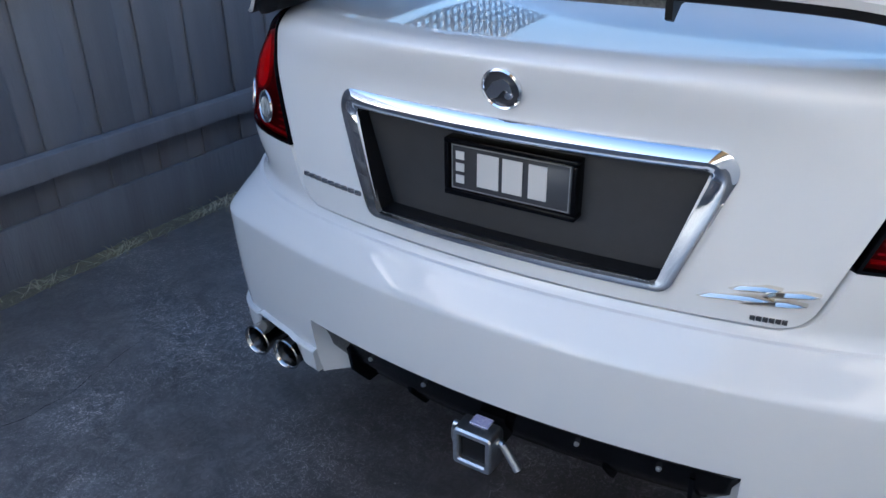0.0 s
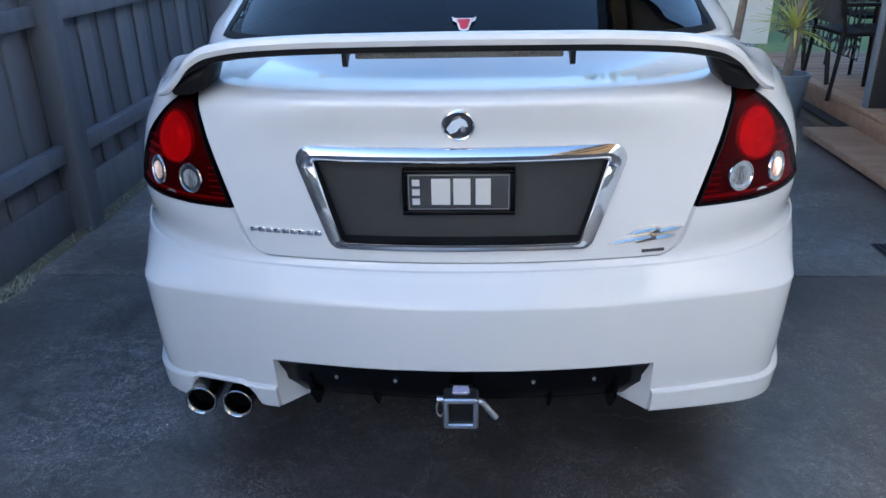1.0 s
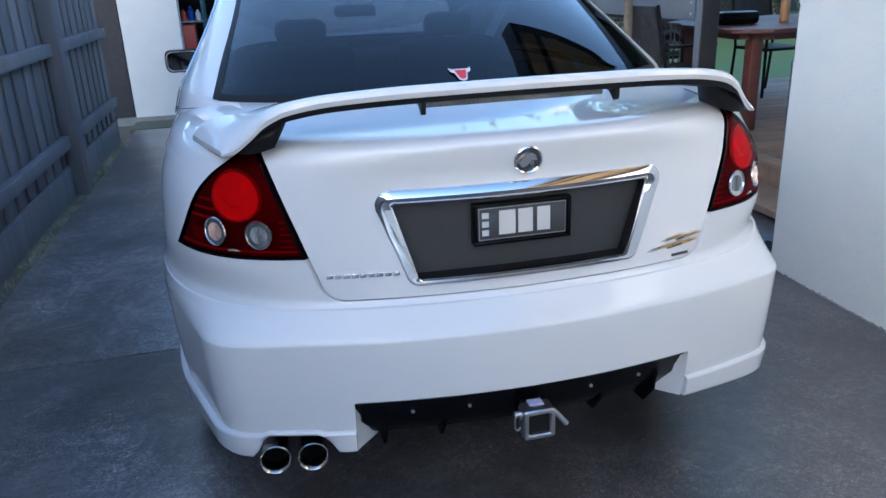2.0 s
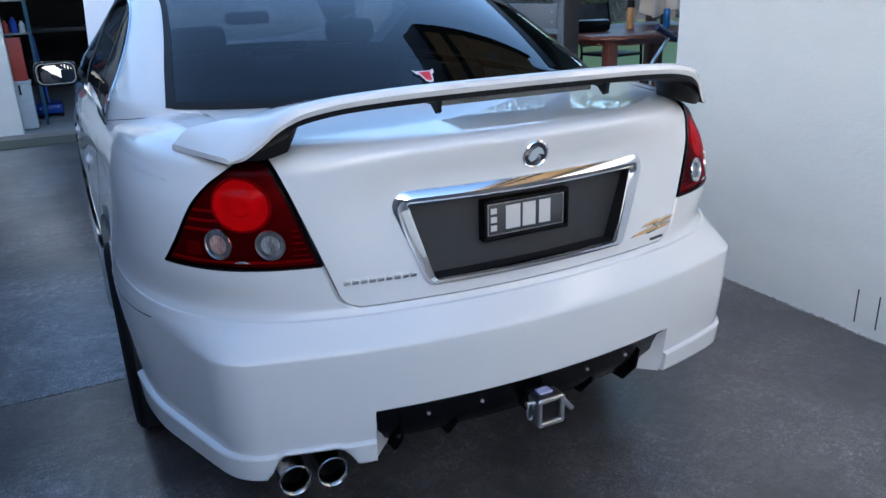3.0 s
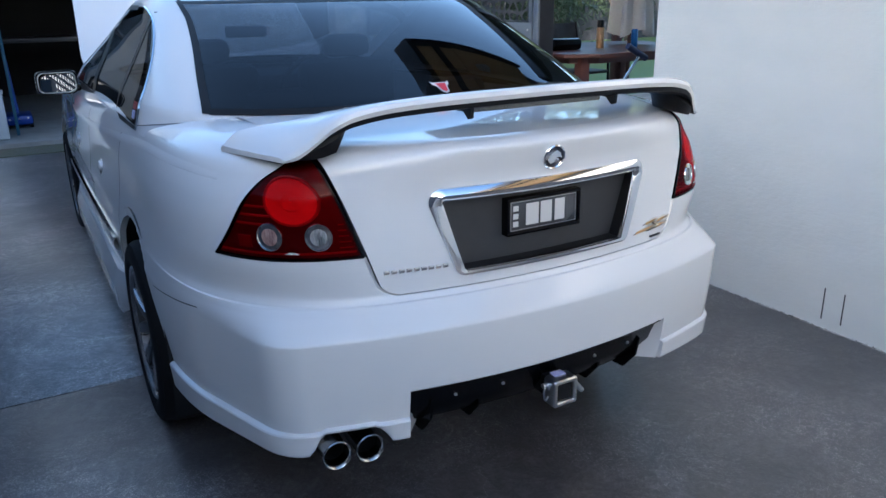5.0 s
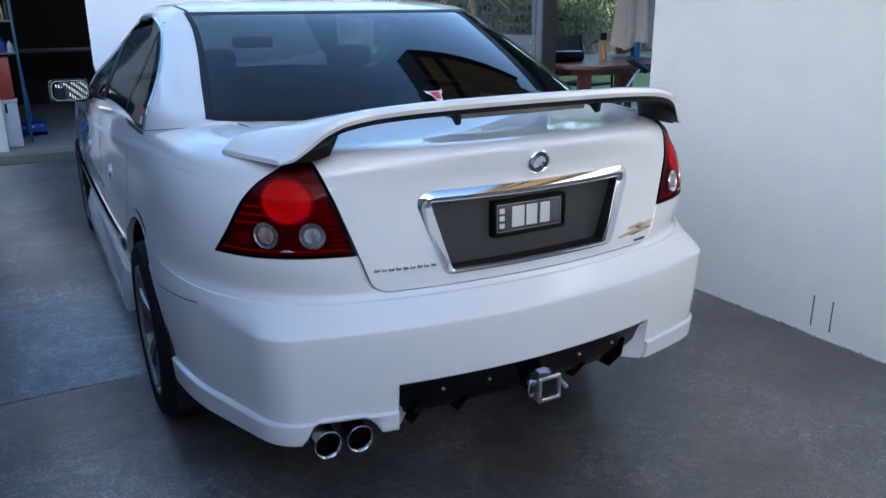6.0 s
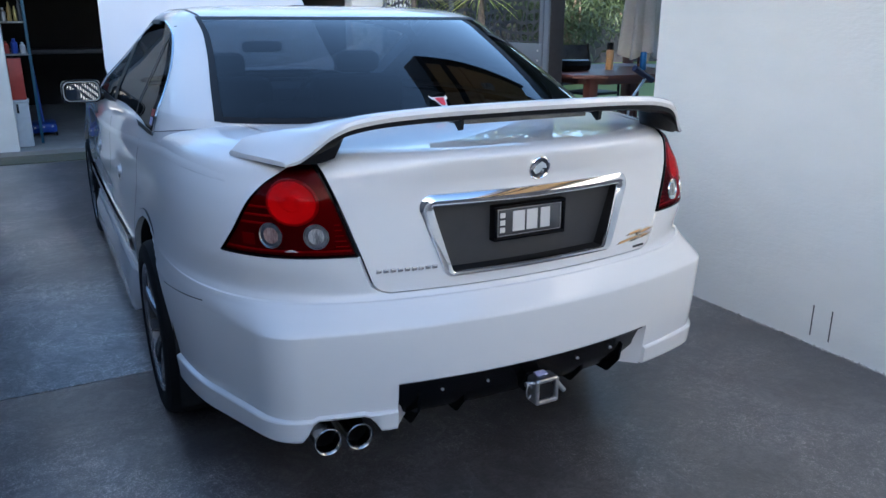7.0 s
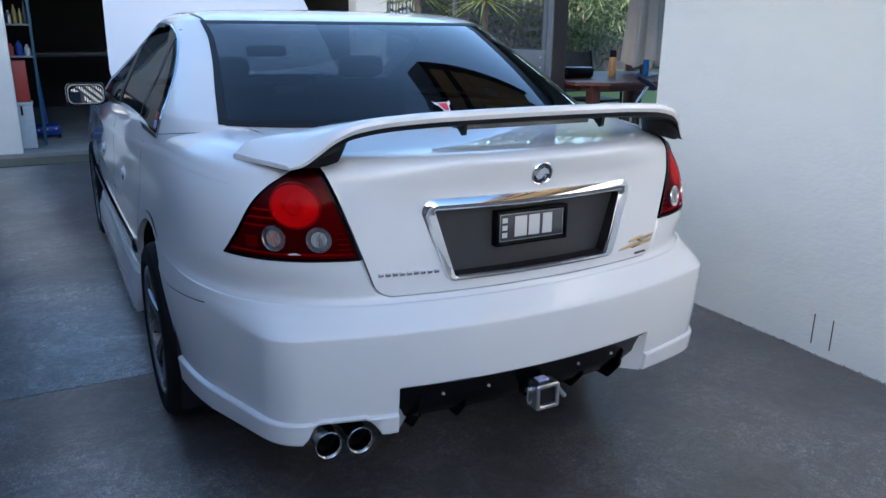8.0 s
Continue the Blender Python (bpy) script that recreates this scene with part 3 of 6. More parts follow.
# plate recess
bm = bmesh.new()
Y_REC = 2.536
sheet(bm, [[(k * rec_x(REC_LO + (REC_HI - REC_LO) * j / 4), Y_REC + 0.012 * k * k, REC_LO + (REC_HI - REC_LO) * j / 4) for k in (-1, -0.6, -0.2, 0.2, 0.6, 1)] for j in range(5)])
part("recess_panel", bm, RECESS, boot, "matt black plate recess")
bm = bmesh.new()
loop_o, loop_i = [], []
for side, zz in [(1, steps(REC_LO, REC_HI, 0.02)), (-1, steps(REC_LO, REC_HI, 0.02)[::-1])]:
    for z in zz:
        p = skin(z, s_x(z, rec_x(z)), side)
        loop_o.append(p)
        loop_i.append(Vector((p.x, Y_REC + 0.012, z)))
sheet(bm, [loop_o, loop_i], close=True)
part("recess_wall", bm, BLACK, boot)


# chrome surround: a bar swept round the recess
def rounded_half(lo, hi, z0, z1, r0, r1):
    """Half of a rounded outline, from the bottom's middle to the top's."""
    corners = [Vector((0, z0)), Vector((lo, z0)), Vector((hi, z1)), Vector((0, z1))]
    keys = [[corners[0]]]
    for k, r in ((1, r0), (2, r1)):
        p, q, n = corners[k], (corners[k - 1] - corners[k]).normalized(), (corners[k + 1] - corners[k]).normalized()
        half = q.angle(n) / 2
        mid = p + (q + n).normalized() * (r / math.sin(half))
        a, e = p + q * (r / math.tan(half)), p + n * (r / math.tan(half))
        keys.append([mid + (a - mid).lerp(e - mid, i / 10).normalized() * r for i in range(11)])
    keys.append([corners[3]])
    out = []
    for k, run in enumerate(keys):
        out += run
        if k < 3:
            a, e = run[-1], keys[k + 1][0]
            out += [a.lerp(e, i / 10) for i in range(1, 10)]
    return out


BEVEL = [(0.0, 0.004), (0.0, -0.005), (0.08, -0.0085), (0.20, -0.0095), (0.6, -0.0097), (0.95, -0.0097), (1.0, 0.002)]
ROUND = [(0.0, 0.004), (0.0, -0.004), (0.12, -0.010), (0.45, -0.016), (0.8, -0.012), (0.97, -0.004), (1.0, 0.004)]
bm = bmesh.new()
outer, inner = rounded_half(0.280, 0.361, 0.748, 0.975, 0.030, 0.034), rounded_half(0.257, 0.313, 0.760, 0.939, 0.012, 0.012)
loop = list(zip(outer, inner))
loop += [(Vector((-a.x, a.y)), Vector((-e.x, e.y))) for a, e in loop[::-1]][1:-1]
rows = []
for a, e in loop:
    y = skin(min(a.y, 1.0), s_x(a.y, abs(a.x))).y
    v = min(1, max(0, (a.y - 0.900) / 0.065))
    prof = [(p[0] + (q[0] - p[0]) * v, p[1] + (q[1] - p[1]) * v) for p, q in zip(BEVEL, ROUND)]
    rows.append([(a.x + (e.x - a.x) * u, y + dy, a.y + (e.y - a.y) * u) for u, dy in prof])
rows.append(rows[0])
sheet(bm, rows)
weld(bm)
part("chrome_surround", bm, CHROME, boot, "polished chrome plate surround")

# number plate in a black frame, lettering as plain bars
PY = 2.517
pl = part("number_plate", boxed(-0.112, PY, 0.830, 0.108, PY + 0.004, 0.912, bevel=0.002), PLATE, boot, "black number plate with silver characters")
bm = bmesh.new()
for a in ((-0.122, 0.820, 0.118, 0.830), (-0.122, 0.912, 0.118, 0.921), (-0.122, 0.830, -0.113, 0.912), (0.109, 0.830, 0.118, 0.912)):
    box(bm, a[0], PY - 0.006, a[1], a[2], PY + 0.026, a[3], bevel=0.0025)
part("plate_frame", bm, GLOSS_BLACK, boot)
bm = bmesh.new()
for i, w in enumerate((0.040, 0.036, 0.032)):
    x = -0.060 + 0.047 * i
    box(bm, x, PY - 0.0016, 0.843, x + w, PY + 0.001, 0.901)
for i in range(3):
    box(bm, -0.101, PY - 0.0016, 0.843 + 0.021 * i, -0.085, PY + 0.001, 0.857 + 0.021 * i)
part("character_bar", bm, PLATE_INK, pl)
bm = bmesh.new()
for a in ((-0.109, 0.8325, 0.105, 0.834), (-0.109, 0.908, 0.105, 0.9095), (-0.109, 0.834, -0.1075, 0.908), (0.1035, 0.834, 0.105, 0.908)):
    box(bm, a[0], PY - 0.0014, a[1], a[2], PY + 0.001, a[3])
part("plate_border", bm, material("plate_edge", (0.22, 0.22, 0.23), 0.4), pl)
part("plate_back", boxed(-0.11, PY + 0.004, 0.84, 0.106, Y_REC + 0.004, 0.90), BLACK, boot)

# round badge: a chrome ring with a plain raised shape
bm = bmesh.new()
BM = pose(0, 2.4850, 1.024, 104, 0, 0)
lathe(bm, [(0.0335, -0.004), (0.034, 0.004), (0.0315, 0.0065), (0.029, 0.004), (0.0285, -0.002)], BM, 40)
part("badge_ring", bm, CHROME, boot)
bm = bmesh.new()
lathe(bm, [(0.0005, 0.0005), (0.0285, 0.0005), (0.0285, -0.003)], BM, 40)
part("badge_field", bm, material("badge_field", (0.10, 0.10, 0.11), 0.25, 0.6), boot)
bm = bmesh.new()
lathe(bm, [(0.0005, 0.0045), (0.006, 0.0035), (0.0085, -0.001)], BM @ Matrix.Translation((0.010, -0.010, 0)), 20)
slab(bm, [(-0.024, -0.006), (-0.012, 0.010), (0.004, 0.017), (0.016, 0.010), (0.020, -0.002), (0.006, 0.000), (-0.004, -0.012), (-0.016, -0.016)], 2.4765, 2.4875)
bmesh.ops.translate(bm, vec=(0, 0, 1.024), verts=[v for v in bm.verts if v.co.z < 0.5])
part("badge_emblem", bm, CHROME, boot)

# chrome lettering, drawn as plain blocks and slanted strokes
bm = bmesh.new()
for i in range(9):
    x = 0.459 - 0.0187 * i
    z = 0.781
    p = skin(z, s_x(z, x), -1, 0.001)
    box(bm, p.x - 0.0078, p.y - 0.002, z - 0.0055, p.x + 0.0078, p.y + 0.004, z + 0.005, bevel=0.001)
part("model_lettering", bm, CHROME, boot, "row of small chrome blocks")
bm = bmesh.new()
for xa, za, xb, zb_ in ((0.000, 0.000, 0.0975, 0.0205), (0.0416, 0.023, 0.104, 0.0385), (0.052, -0.001, 0.134, 0.0205), (0.078, 0.0195, 0.1456, 0.038)):
    a, e = Vector((0.308 + 1.17 * xa, 0.7510 + za * 0.95)), Vector((0.308 + 1.17 * xb, 0.7510 + zb_ * 0.95))
    n_ = Vector((-(e - a).y, (e - a).x)).normalized()
    pts = [a, a.lerp(e, 0.28) - n_ * 0.0045, a.lerp(e, 0.75) - n_ * 0.0040, e, a.lerp(e, 0.72) + n_ * 0.0048, a.lerp(e, 0.25) + n_ * 0.0042]
    y_ = skin(0.77, s_x(0.77, (a.x + e.x) / 2)).y
    ridge = [bm.verts.new((p.x, y_ - 0.0105, p.y)) for p in (a.lerp(e, 0.12), a.lerp(e, 0.85))]
    rim_ = [bm.verts.new((p.x, y_ - 0.006, p.y)) for p in pts]
    back = [bm.verts.new((p.x, y_ + 0.006, p.y)) for p in pts]
    for q in ((rim_[0], rim_[1], ridge[0]), (rim_[1], rim_[2], ridge[1], ridge[0]), (rim_[2], rim_[3], ridge[1]), (rim_[3], rim_[4], ridge[1]), (rim_[4], rim_[5], ridge[0], ridge[1]), (rim_[5], rim_[0], ridge[0])):
        bm.faces.new(q)
    for k in range(6):
        bm.faces.new((rim_[k], back[k], back[(k + 1) % 6], rim_[(k + 1) % 6]))
# plain chrome, with its warm reflection put into the base colour
part("trim_badge", bm, material("warm_tinted_chrome", (0.82, 0.78, 0.70), 0.10, 1.0), boot, "slanted chrome double-stroke badge", 20)
bm = bmesh.new()
for i in range(6):
    x = 0.394 + 0.0085 * i
    p = skin(0.733, s_x(0.733, x), 1, 0.001)
    box(bm, p.x, p.y - 0.002, 0.7300, p.x + 0.0072, p.y + 0.004, 0.7360)
part("trim_lettering", bm, GUNMETAL, boot)

# tail lamps
LAMP_RING = material("lamp_ring", (0.80, 0.80, 0.81), 0.10, 1.0, grain=0.8, scale=60, tint=(0.28, 0.27, 0.27))
for side in (1, -1):
    lamp = part("tail_lamp", patch(bmesh.new(), steps(LAMP_LO, LAMP_HI - 0.002, 0.008), lamp_in, lamp_out, 36, (side,), 0.002), RED_LENS, car, "dark red tail lamp with a round brake light")
    lamp.visible_shadow = False
    bm = bmesh.new()
    patch(bm, steps(LAMP_LO + 0.001, LAMP_HI - 0.003, 0.008), lambda z: lamp_in(z) + 0.001, lambda z: lamp_out(z) - 0.002, 24, (side,), -0.009)
    part("lamp_housing", bm, LAMP_DARK, lamp)
    # rim: dark gasket all round
    bm = bmesh.new()
    zz = steps(LAMP_LO, LAMP_HI - 0.002, 0.008)
    for f, g in ((lambda z: lamp_in(z) - 0.001, 0.005), (lambda z: lamp_out(z) - 0.001, 0.0025)):
        sheet(bm, [[skin(z, f(z), side, -0.028), skin(z, f(z), side, 0.003), skin(z, f(z) + g, side, 0.003), skin(z, f(z) + g, side, -0.028)] for z in zz])
    sheet(bm, [[skin(LAMP_LO + dz, lamp_in(LAMP_LO) + (lamp_out(LAMP_LO) - lamp_in(LAMP_LO)) * i / 30, side, o) for i in range(31)] for dz, o in ((0, -0.03), (0, 0.003), (0.004, 0.003), (0.004, -0.03))])
    part("lamp_gasket", bm, GLOSS_BLACK, lamp)
    # ribs behind the lens
    for z in (0.840, 0.908, 0.928, 0.948):
        bm = bmesh.new()
        a0, a1 = lamp_in(z) + 0.01, lamp_out(z) - 0.008
        if z > 0.89:
            a0 = s_x(z, 0.70)
        sheet(bm, [[skin(z + dz, a0 + (a1 - a0) * i / 20, side, o) for i in range(21)] for dz, o in ((-0.003, -0.010), (-0.0016, -0.004), (0.0016, -0.004), (0.003, -0.010))])
        part("lamp_rib", bm, LAMP_RIB, lamp)

    def disc(bm, zc, xc, prof, seg=44, wide=1.0):
        """A round or oval shape laid on the skin: rings of (radius, height over the skin)."""
        rows = []
        for r, o in prof:
            ring_ = []
            for i in range(seg):
                z = zc + r * math.sin(2 * math.pi * i / seg)
                ring_.append(skin(z, 0.5 * (s_x(z, xc) + s_x(zc, xc)) + r * wide * math.cos(2 * math.pi * i / seg), side, o))
            rows.append(ring_)
        sheet(bm, rows, close=True)
        return bm
    R = 0.0565
    dish = part("brake_dish", disc(bmesh.new(), 0.963, 0.654, [(R * 0.90, -0.0045), (R * 0.945, -0.0015), (R * 0.985, -0.0015), (R * 1.02, -0.008)], wide=1.27), LAMP_RIB, lamp, "bright red round brake light")
    part("brake_reflector", disc(bmesh.new(), 0.963, 0.654, [(R * 0.01, -0.004), (R * 0.22, -0.0045), (R * 0.30, -0.0025), (R * 0.34, -0.0025), (R * 0.42, -0.006), (R * 0.7, -0.0065), (R * 0.92, -0.004)], wide=1.27), LAMP_RED, dish)
    # fine facets low down on the inner side, and a plain red side reflector
    for z in (0.852, 0.866, 0.880, 0.894, 0.908):
        bm = bmesh.new()
        a0 = lamp_in(z) + 0.012
        a1 = s_x(z, 0.562)
        sheet(bm, [[skin(z + dz, a0 + (a1 - a0) * i / 8, side, o) for i in range(9)] for dz, o in ((-0.0012, -0.008), (0, -0.003), (0.0012, -0.008))])
        part("lamp_rib", bm, LAMP_RIB, lamp)
    bm = bmesh.new()
    patch(bm, steps(0.852, 0.880, 0.006), lambda z: s_x(z, 0.742), lambda z: s_x(z, 0.764), 6, (side,), -0.005, 0.003)
    part("side_reflector", bm, LAMP_SIDE, lamp)
    for nm, x in (("reverse_light", 0.606), ("indicator_light", 0.704)):
        r, mat = 0.0335, LENS_WHITE if nm[0] == "r" else LENS_PINK
        li = part(nm, disc(bmesh.new(), 0.882, x, [(r * 0.56, 0.0020), (r * 0.72, 0.0024), (r * 0.86, 0.0030), (r * 0.90, 0.0052), (r * 0.96, 0.0052), (r * 1.01, 0.0015)]), LAMP_RING, lamp, "clear round lamp with a chrome rim")
        part("lamp_lens", disc(bmesh.new(), 0.882, x, [(0.0004, 0.0036), (r * 0.40, 0.0034), (r * 0.60, 0.0022), (r * 0.68, -0.001)], 32), mat, li)
        for k in range(-4, 5):
            w = math.sqrt(max(0, 0.60**2 - (k * 0.125) ** 2)) * r
            b = bmesh.new()
            sheet(b, [[skin(z, s_x(z, x) + k * 0.125 * r + ds, side, o) for ds, o in ((-0.0013, 0.0026), (0, 0.0050), (0.0013, 0.0026))] for z in np.linspace(0.882 - w, 0.882 + w, 6)])
            part("lamp_flute", b, mat, li)
    # small bright arc under the lamps
    bm = bmesh.new()
    sheet(bm, [[skin(0.842 + dz * math.sin(math.pi * i / 12), s_x(0.83, 0.648 + 0.032 * i / 12), side, 0.0035) for i in range(13)] for dz in (0, 0.003, 0.006)])
    part("lamp_arc", bm, SILVER, lamp)

# spoiler: a bowed blade whose ends come down on the quarters
BLADE = [
    (0.00, 0.000, 0.000, 2.500, 2.670, 1.203, 1.176, 0.026), (0.25, 0.250, 0.250, 2.505, 2.676, 1.201, 1.174, 0.026), (0.42, 0.420, 0.425, 2.518, 2.695, 1.193, 1.166, 0.025),
    (0.52, 0.515, 0.535, 2.540, 2.730, 1.177, 1.152, 0.025), (0.58, 0.565, 0.600, 2.562, 2.775, 1.152, 1.132, 0.025), (0.62, 0.598, 0.655, 2.585, 2.830, 1.120, 1.118, 0.024),
    (0.66, 0.632, 0.708, 2.608, 2.862, 1.090, 1.104, 0.022), (0.70, 0.664, 0.744, 2.630, 2.880, 1.070, 1.070, 0.012),
]
bm = bmesh.new()
rows, under = [], []
for i in range(-60, 61):
    p = 0.70 * abs(i / 60) ** 0.85
    sg = 1 if i >= 0 else -1
    xr, xf, yr, yf, zr, zf, th = (curve(BLADE, p, c) for c in range(1, 8))
    cd = yf - yr
    k_ = min(1, max(0.15, (0.63 - p) / 0.08))
    at = lambda y: sg * (xr + (xf - xr) * min(1, max(0, (y - yr) / cd)))
    up = [(yr + 0.002, zr - th), (yr - 0.004, zr - th * 0.55), (yr, zr - 0.004), (yr + 0.010, zr), (yr + cd * 0.35, zr + (zf - zr) * 0.25), (yr + cd * 0.7, zr + (zf - zr) * 0.6), (yf - 0.01, zf + 0.002), (yf, zf - 0.006), (yf - 0.004, zf - 0.014)]
    rows.append([(at(y), y, z) for y, z in up])
    under.append([(at(y), y, z) for y, z in ((yr + 0.002, zr - th + 0.001), (yr + 0.006, zr - th - 0.012 * k_), (yr + 0.03, zr - th - 0.017 * k_), (yr + cd * 0.5, (zr + zf) / 2 - th - 0.012 * k_), (yf - 0.004, zf - 0.014))])
sheet(bm, rows)
for e in (rows[0], rows[-1]):
    bm.faces.new([bm.verts.new(p) for p in e])
weld(bm)
spoiler = part("spoiler", bm, PAINT, car, "white boot spoiler with a black underside")
bm = bmesh.new()
sheet(bm, under)
part("spoiler_underside", bm, BLACK, spoiler)
for side in (1, -1):
    bm = bmesh.new()
    rows = []
    for x, y0, y1, zt, zb_ in ((0.515, 2.600, 2.68, 1.150, 1.135), (0.532, 2.592, 2.70, 1.146, 1.105), (0.548, 2.590, 2.72, 1.142, 1.078), (0.580, 2.596, 2.74, 1.125, 1.068), (0.606, 2.606, 2.76, 1.105, 1.064), (0.628, 2.625, 2.77, 1.085, 1.062)):
        rows.append([(side * x, y0 - 0.002, zt), (side * x, y0 - 0.010, (zt + zb_) / 2), (side * x, y0, zb_), (side * x, y1 - 0.02, zb_ + 0.006), (side * x, y1, zt)])
    sheet(bm, rows, close=True)
    bm.faces.new([bm.verts.new(p) for p in rows[0]])
    bm.faces.new([bm.verts.new(p) for p in rows[-1]])
    part("spoiler_foot", bm, BLACK, spoiler)
    bm = bmesh.new()
    slab(bm, [(2.512, 1.172), (2.516, 1.138), (2.526, 1.134), (2.550, 1.152), (2.630, 1.158), (2.630, 1.164)], side * 0.226 - 0.005, side * 0.226 + 0.005, "x")
    part("spoiler_leg", bm, BLACK, spoiler)
bm = box(bmesh.new(), -0.212, 2.560, 1.143, 0.212, 2.62, 1.164, bevel=0.004)
part("high_brake_light", bm, material("smoked_lens", (0.30, 0.29, 0.26), 0.15, grain=0.8, scale=200, tint=(0.10, 0.10, 0.09)), spoiler)

# diffuser with studs and fins
bm = bmesh.new()
rows = []
for z, dy in ((0.488, 0.0), (0.465, 0.012), (0.40, 0.03), (0.345, 0.07), (0.29, 0.16)):
    rows.append([(0.44 * k / 12, skin(OPEN_Z, s_x(OPEN_Z, abs(0.44 * k / 12))).y + 0.018 + dy, z) for k in range(-12, 13)])
sheet(bm, rows)
diff = part("diffuser", bm, GLOSS_BLACK, car, "gloss black lower diffuser")
bm = bmesh.new()
sheet(bm, [[Vector((0.428 * k / 20, skin(OPEN_Z, s_x(OPEN_Z, abs(0.428 * k / 20))).y + dy, OPEN_Z + dz)) for k in range(-20, 21)] for dy, dz in ((0.007, -0.008), (0.010, -0.012), (0.016, -0.012), (0.022, -0.006))])
part("opening_trim", bm, GLOSS_BLACK, diff)
for x in (-0.294, -0.154, 0.166, 0.306):
    bm = bmesh.new()
    y = skin(OPEN_Z, s_x(OPEN_Z, abs(x))).y + 0.036
    lathe(bm, [(0.0004, 0.004), (0.004, 0.003), (0.005, -0.002)], pose(x, y + 0.004, 0.422, 90, 0, 0), 12)
    part("stud", bm, STEEL, diff)
for x in (-0.36, -0.21, 0.21, 0.36):
    bm = bmesh.new()
    slab(bm, [(2.50, 0.42), (2.51, 0.36), (2.56, 0.300), (2.75, 0.29), (2.75, 0.42)], x - 0.004, x + 0.004, "x")
    part("fin", bm, GLOSS_BLACK, diff)

# tow hitch
hitch = part("tow_hitch", boxed(-0.026, 2.41, 0.357, 0.026, 2.75, 0.417), BLACK, car, "zinc tow receiver")
bm = bmesh.new()
out_, in_ = 0.040, 0.027
def sq(r, c, y):
    p = []
    for sx, sz, a0 in ((1, 1, 0), (-1, 1, 90), (-1, -1, 180), (1, -1, 270)):
        for i in range(5):
            a = radians(a0 + 22.5 * i)
            p.append((sx * (r - c) + c * math.cos(a), y, 0.386 + sz * (r - c) + c * math.sin(a)))
    return p
sheet(bm, [sq(out_, 0.009, 2.445), sq(out_, 0.009, 2.402), sq(out_ - 0.003, 0.007, 2.398), sq(in_ + 0.003, 0.004, 2.398), sq(in_, 0.003, 2.402), sq(in_, 0.003, 2.46)], close=True)
part("receiver_collar", bm, STEEL, hitch)
part("receiver_hollow", boxed(-0.027, 2.455, 0.358, 0.027, 2.46, 0.414), BLACK, hitch)
bm = bmesh.new()
tube(bm, (-0.055, 2.432, 0.405), (0.048, 2.432, 0.399), 0.0075)
tube(bm, (0.046, 2.432, 0.400), (0.080, 2.428, 0.358), 0.0075)
part("hitch_pin", bm, STEEL, hitch)
bm = bmesh.new()
for i in range(14):
    a, b = radians(20 + 22 * i), radians(20 + 22 * (i + 1))
    tube(bm, (-0.048 + 0.008 * math.cos(a), 2.425, 0.385 + 0.022 * math.sin(a)), (-0.048 + 0.008 * math.cos(b), 2.425, 0.385 + 0.022 * math.sin(b)), 0.0022, seg=8)
part("pin_clip", bm, STEEL, hitch)
part("hitch_sticker", boxed(-0.018, 2.425, 0.4265, 0.018, 2.45, 0.429), material("sticker_violet", (0.35, 0.33, 0.6), 0.4, grain=0.9, scale=140, tint=(0.85, 0.85, 0.9)), hitch)

# twin exhaust tips
TIP_STEEL = material("polished_tip", (0.50, 0.49, 0.48), 0.16, 1.0, grain=0.5, scale=70, tint=(0.36, 0.34, 0.32))
for x, z in ((-0.631, 0.348), (-0.543, 0.340)):
    bm = bmesh.new()
    m = Matrix.Translation((x, 2.50, z)) @ Vector((-0.03, -1, -0.02)).to_track_quat("Z", "Y").to_matrix().to_4x4()
    lathe(bm, [(0.034, -0.16), (0.034, -0.01), (0.0375, 0.0), (0.0385, 0.004), (0.037, 0.007), (0.034, 0.005), (0.031, -0.002), (0.0305, -0.12)], m, 40)
    tip = part("exhaust_tip", bm, TIP_STEEL, car, "polished steel exhaust tip")
    bm = bmesh.new()
    lathe(bm, [(0.0301, -0.03), (0.030, -0.10), (0.0005, -0.10)], m, 30)
    part("tip_bore", bm, BLACK, tip)
bm = boxed(-0.70, 2.66, 0.30, -0.30, 2.95, 0.42, bevel=0.05)
part("muffler", bm, BLACK, car)

part("underbody", boxed(-0.62, 3.0, 0.22, 0.62, 7.0, 0.40), BLACK, car)
part("floor_pan", boxed(-0.66, 2.70, 0.40, 0.66, 7.0, 0.50), BLACK, car)

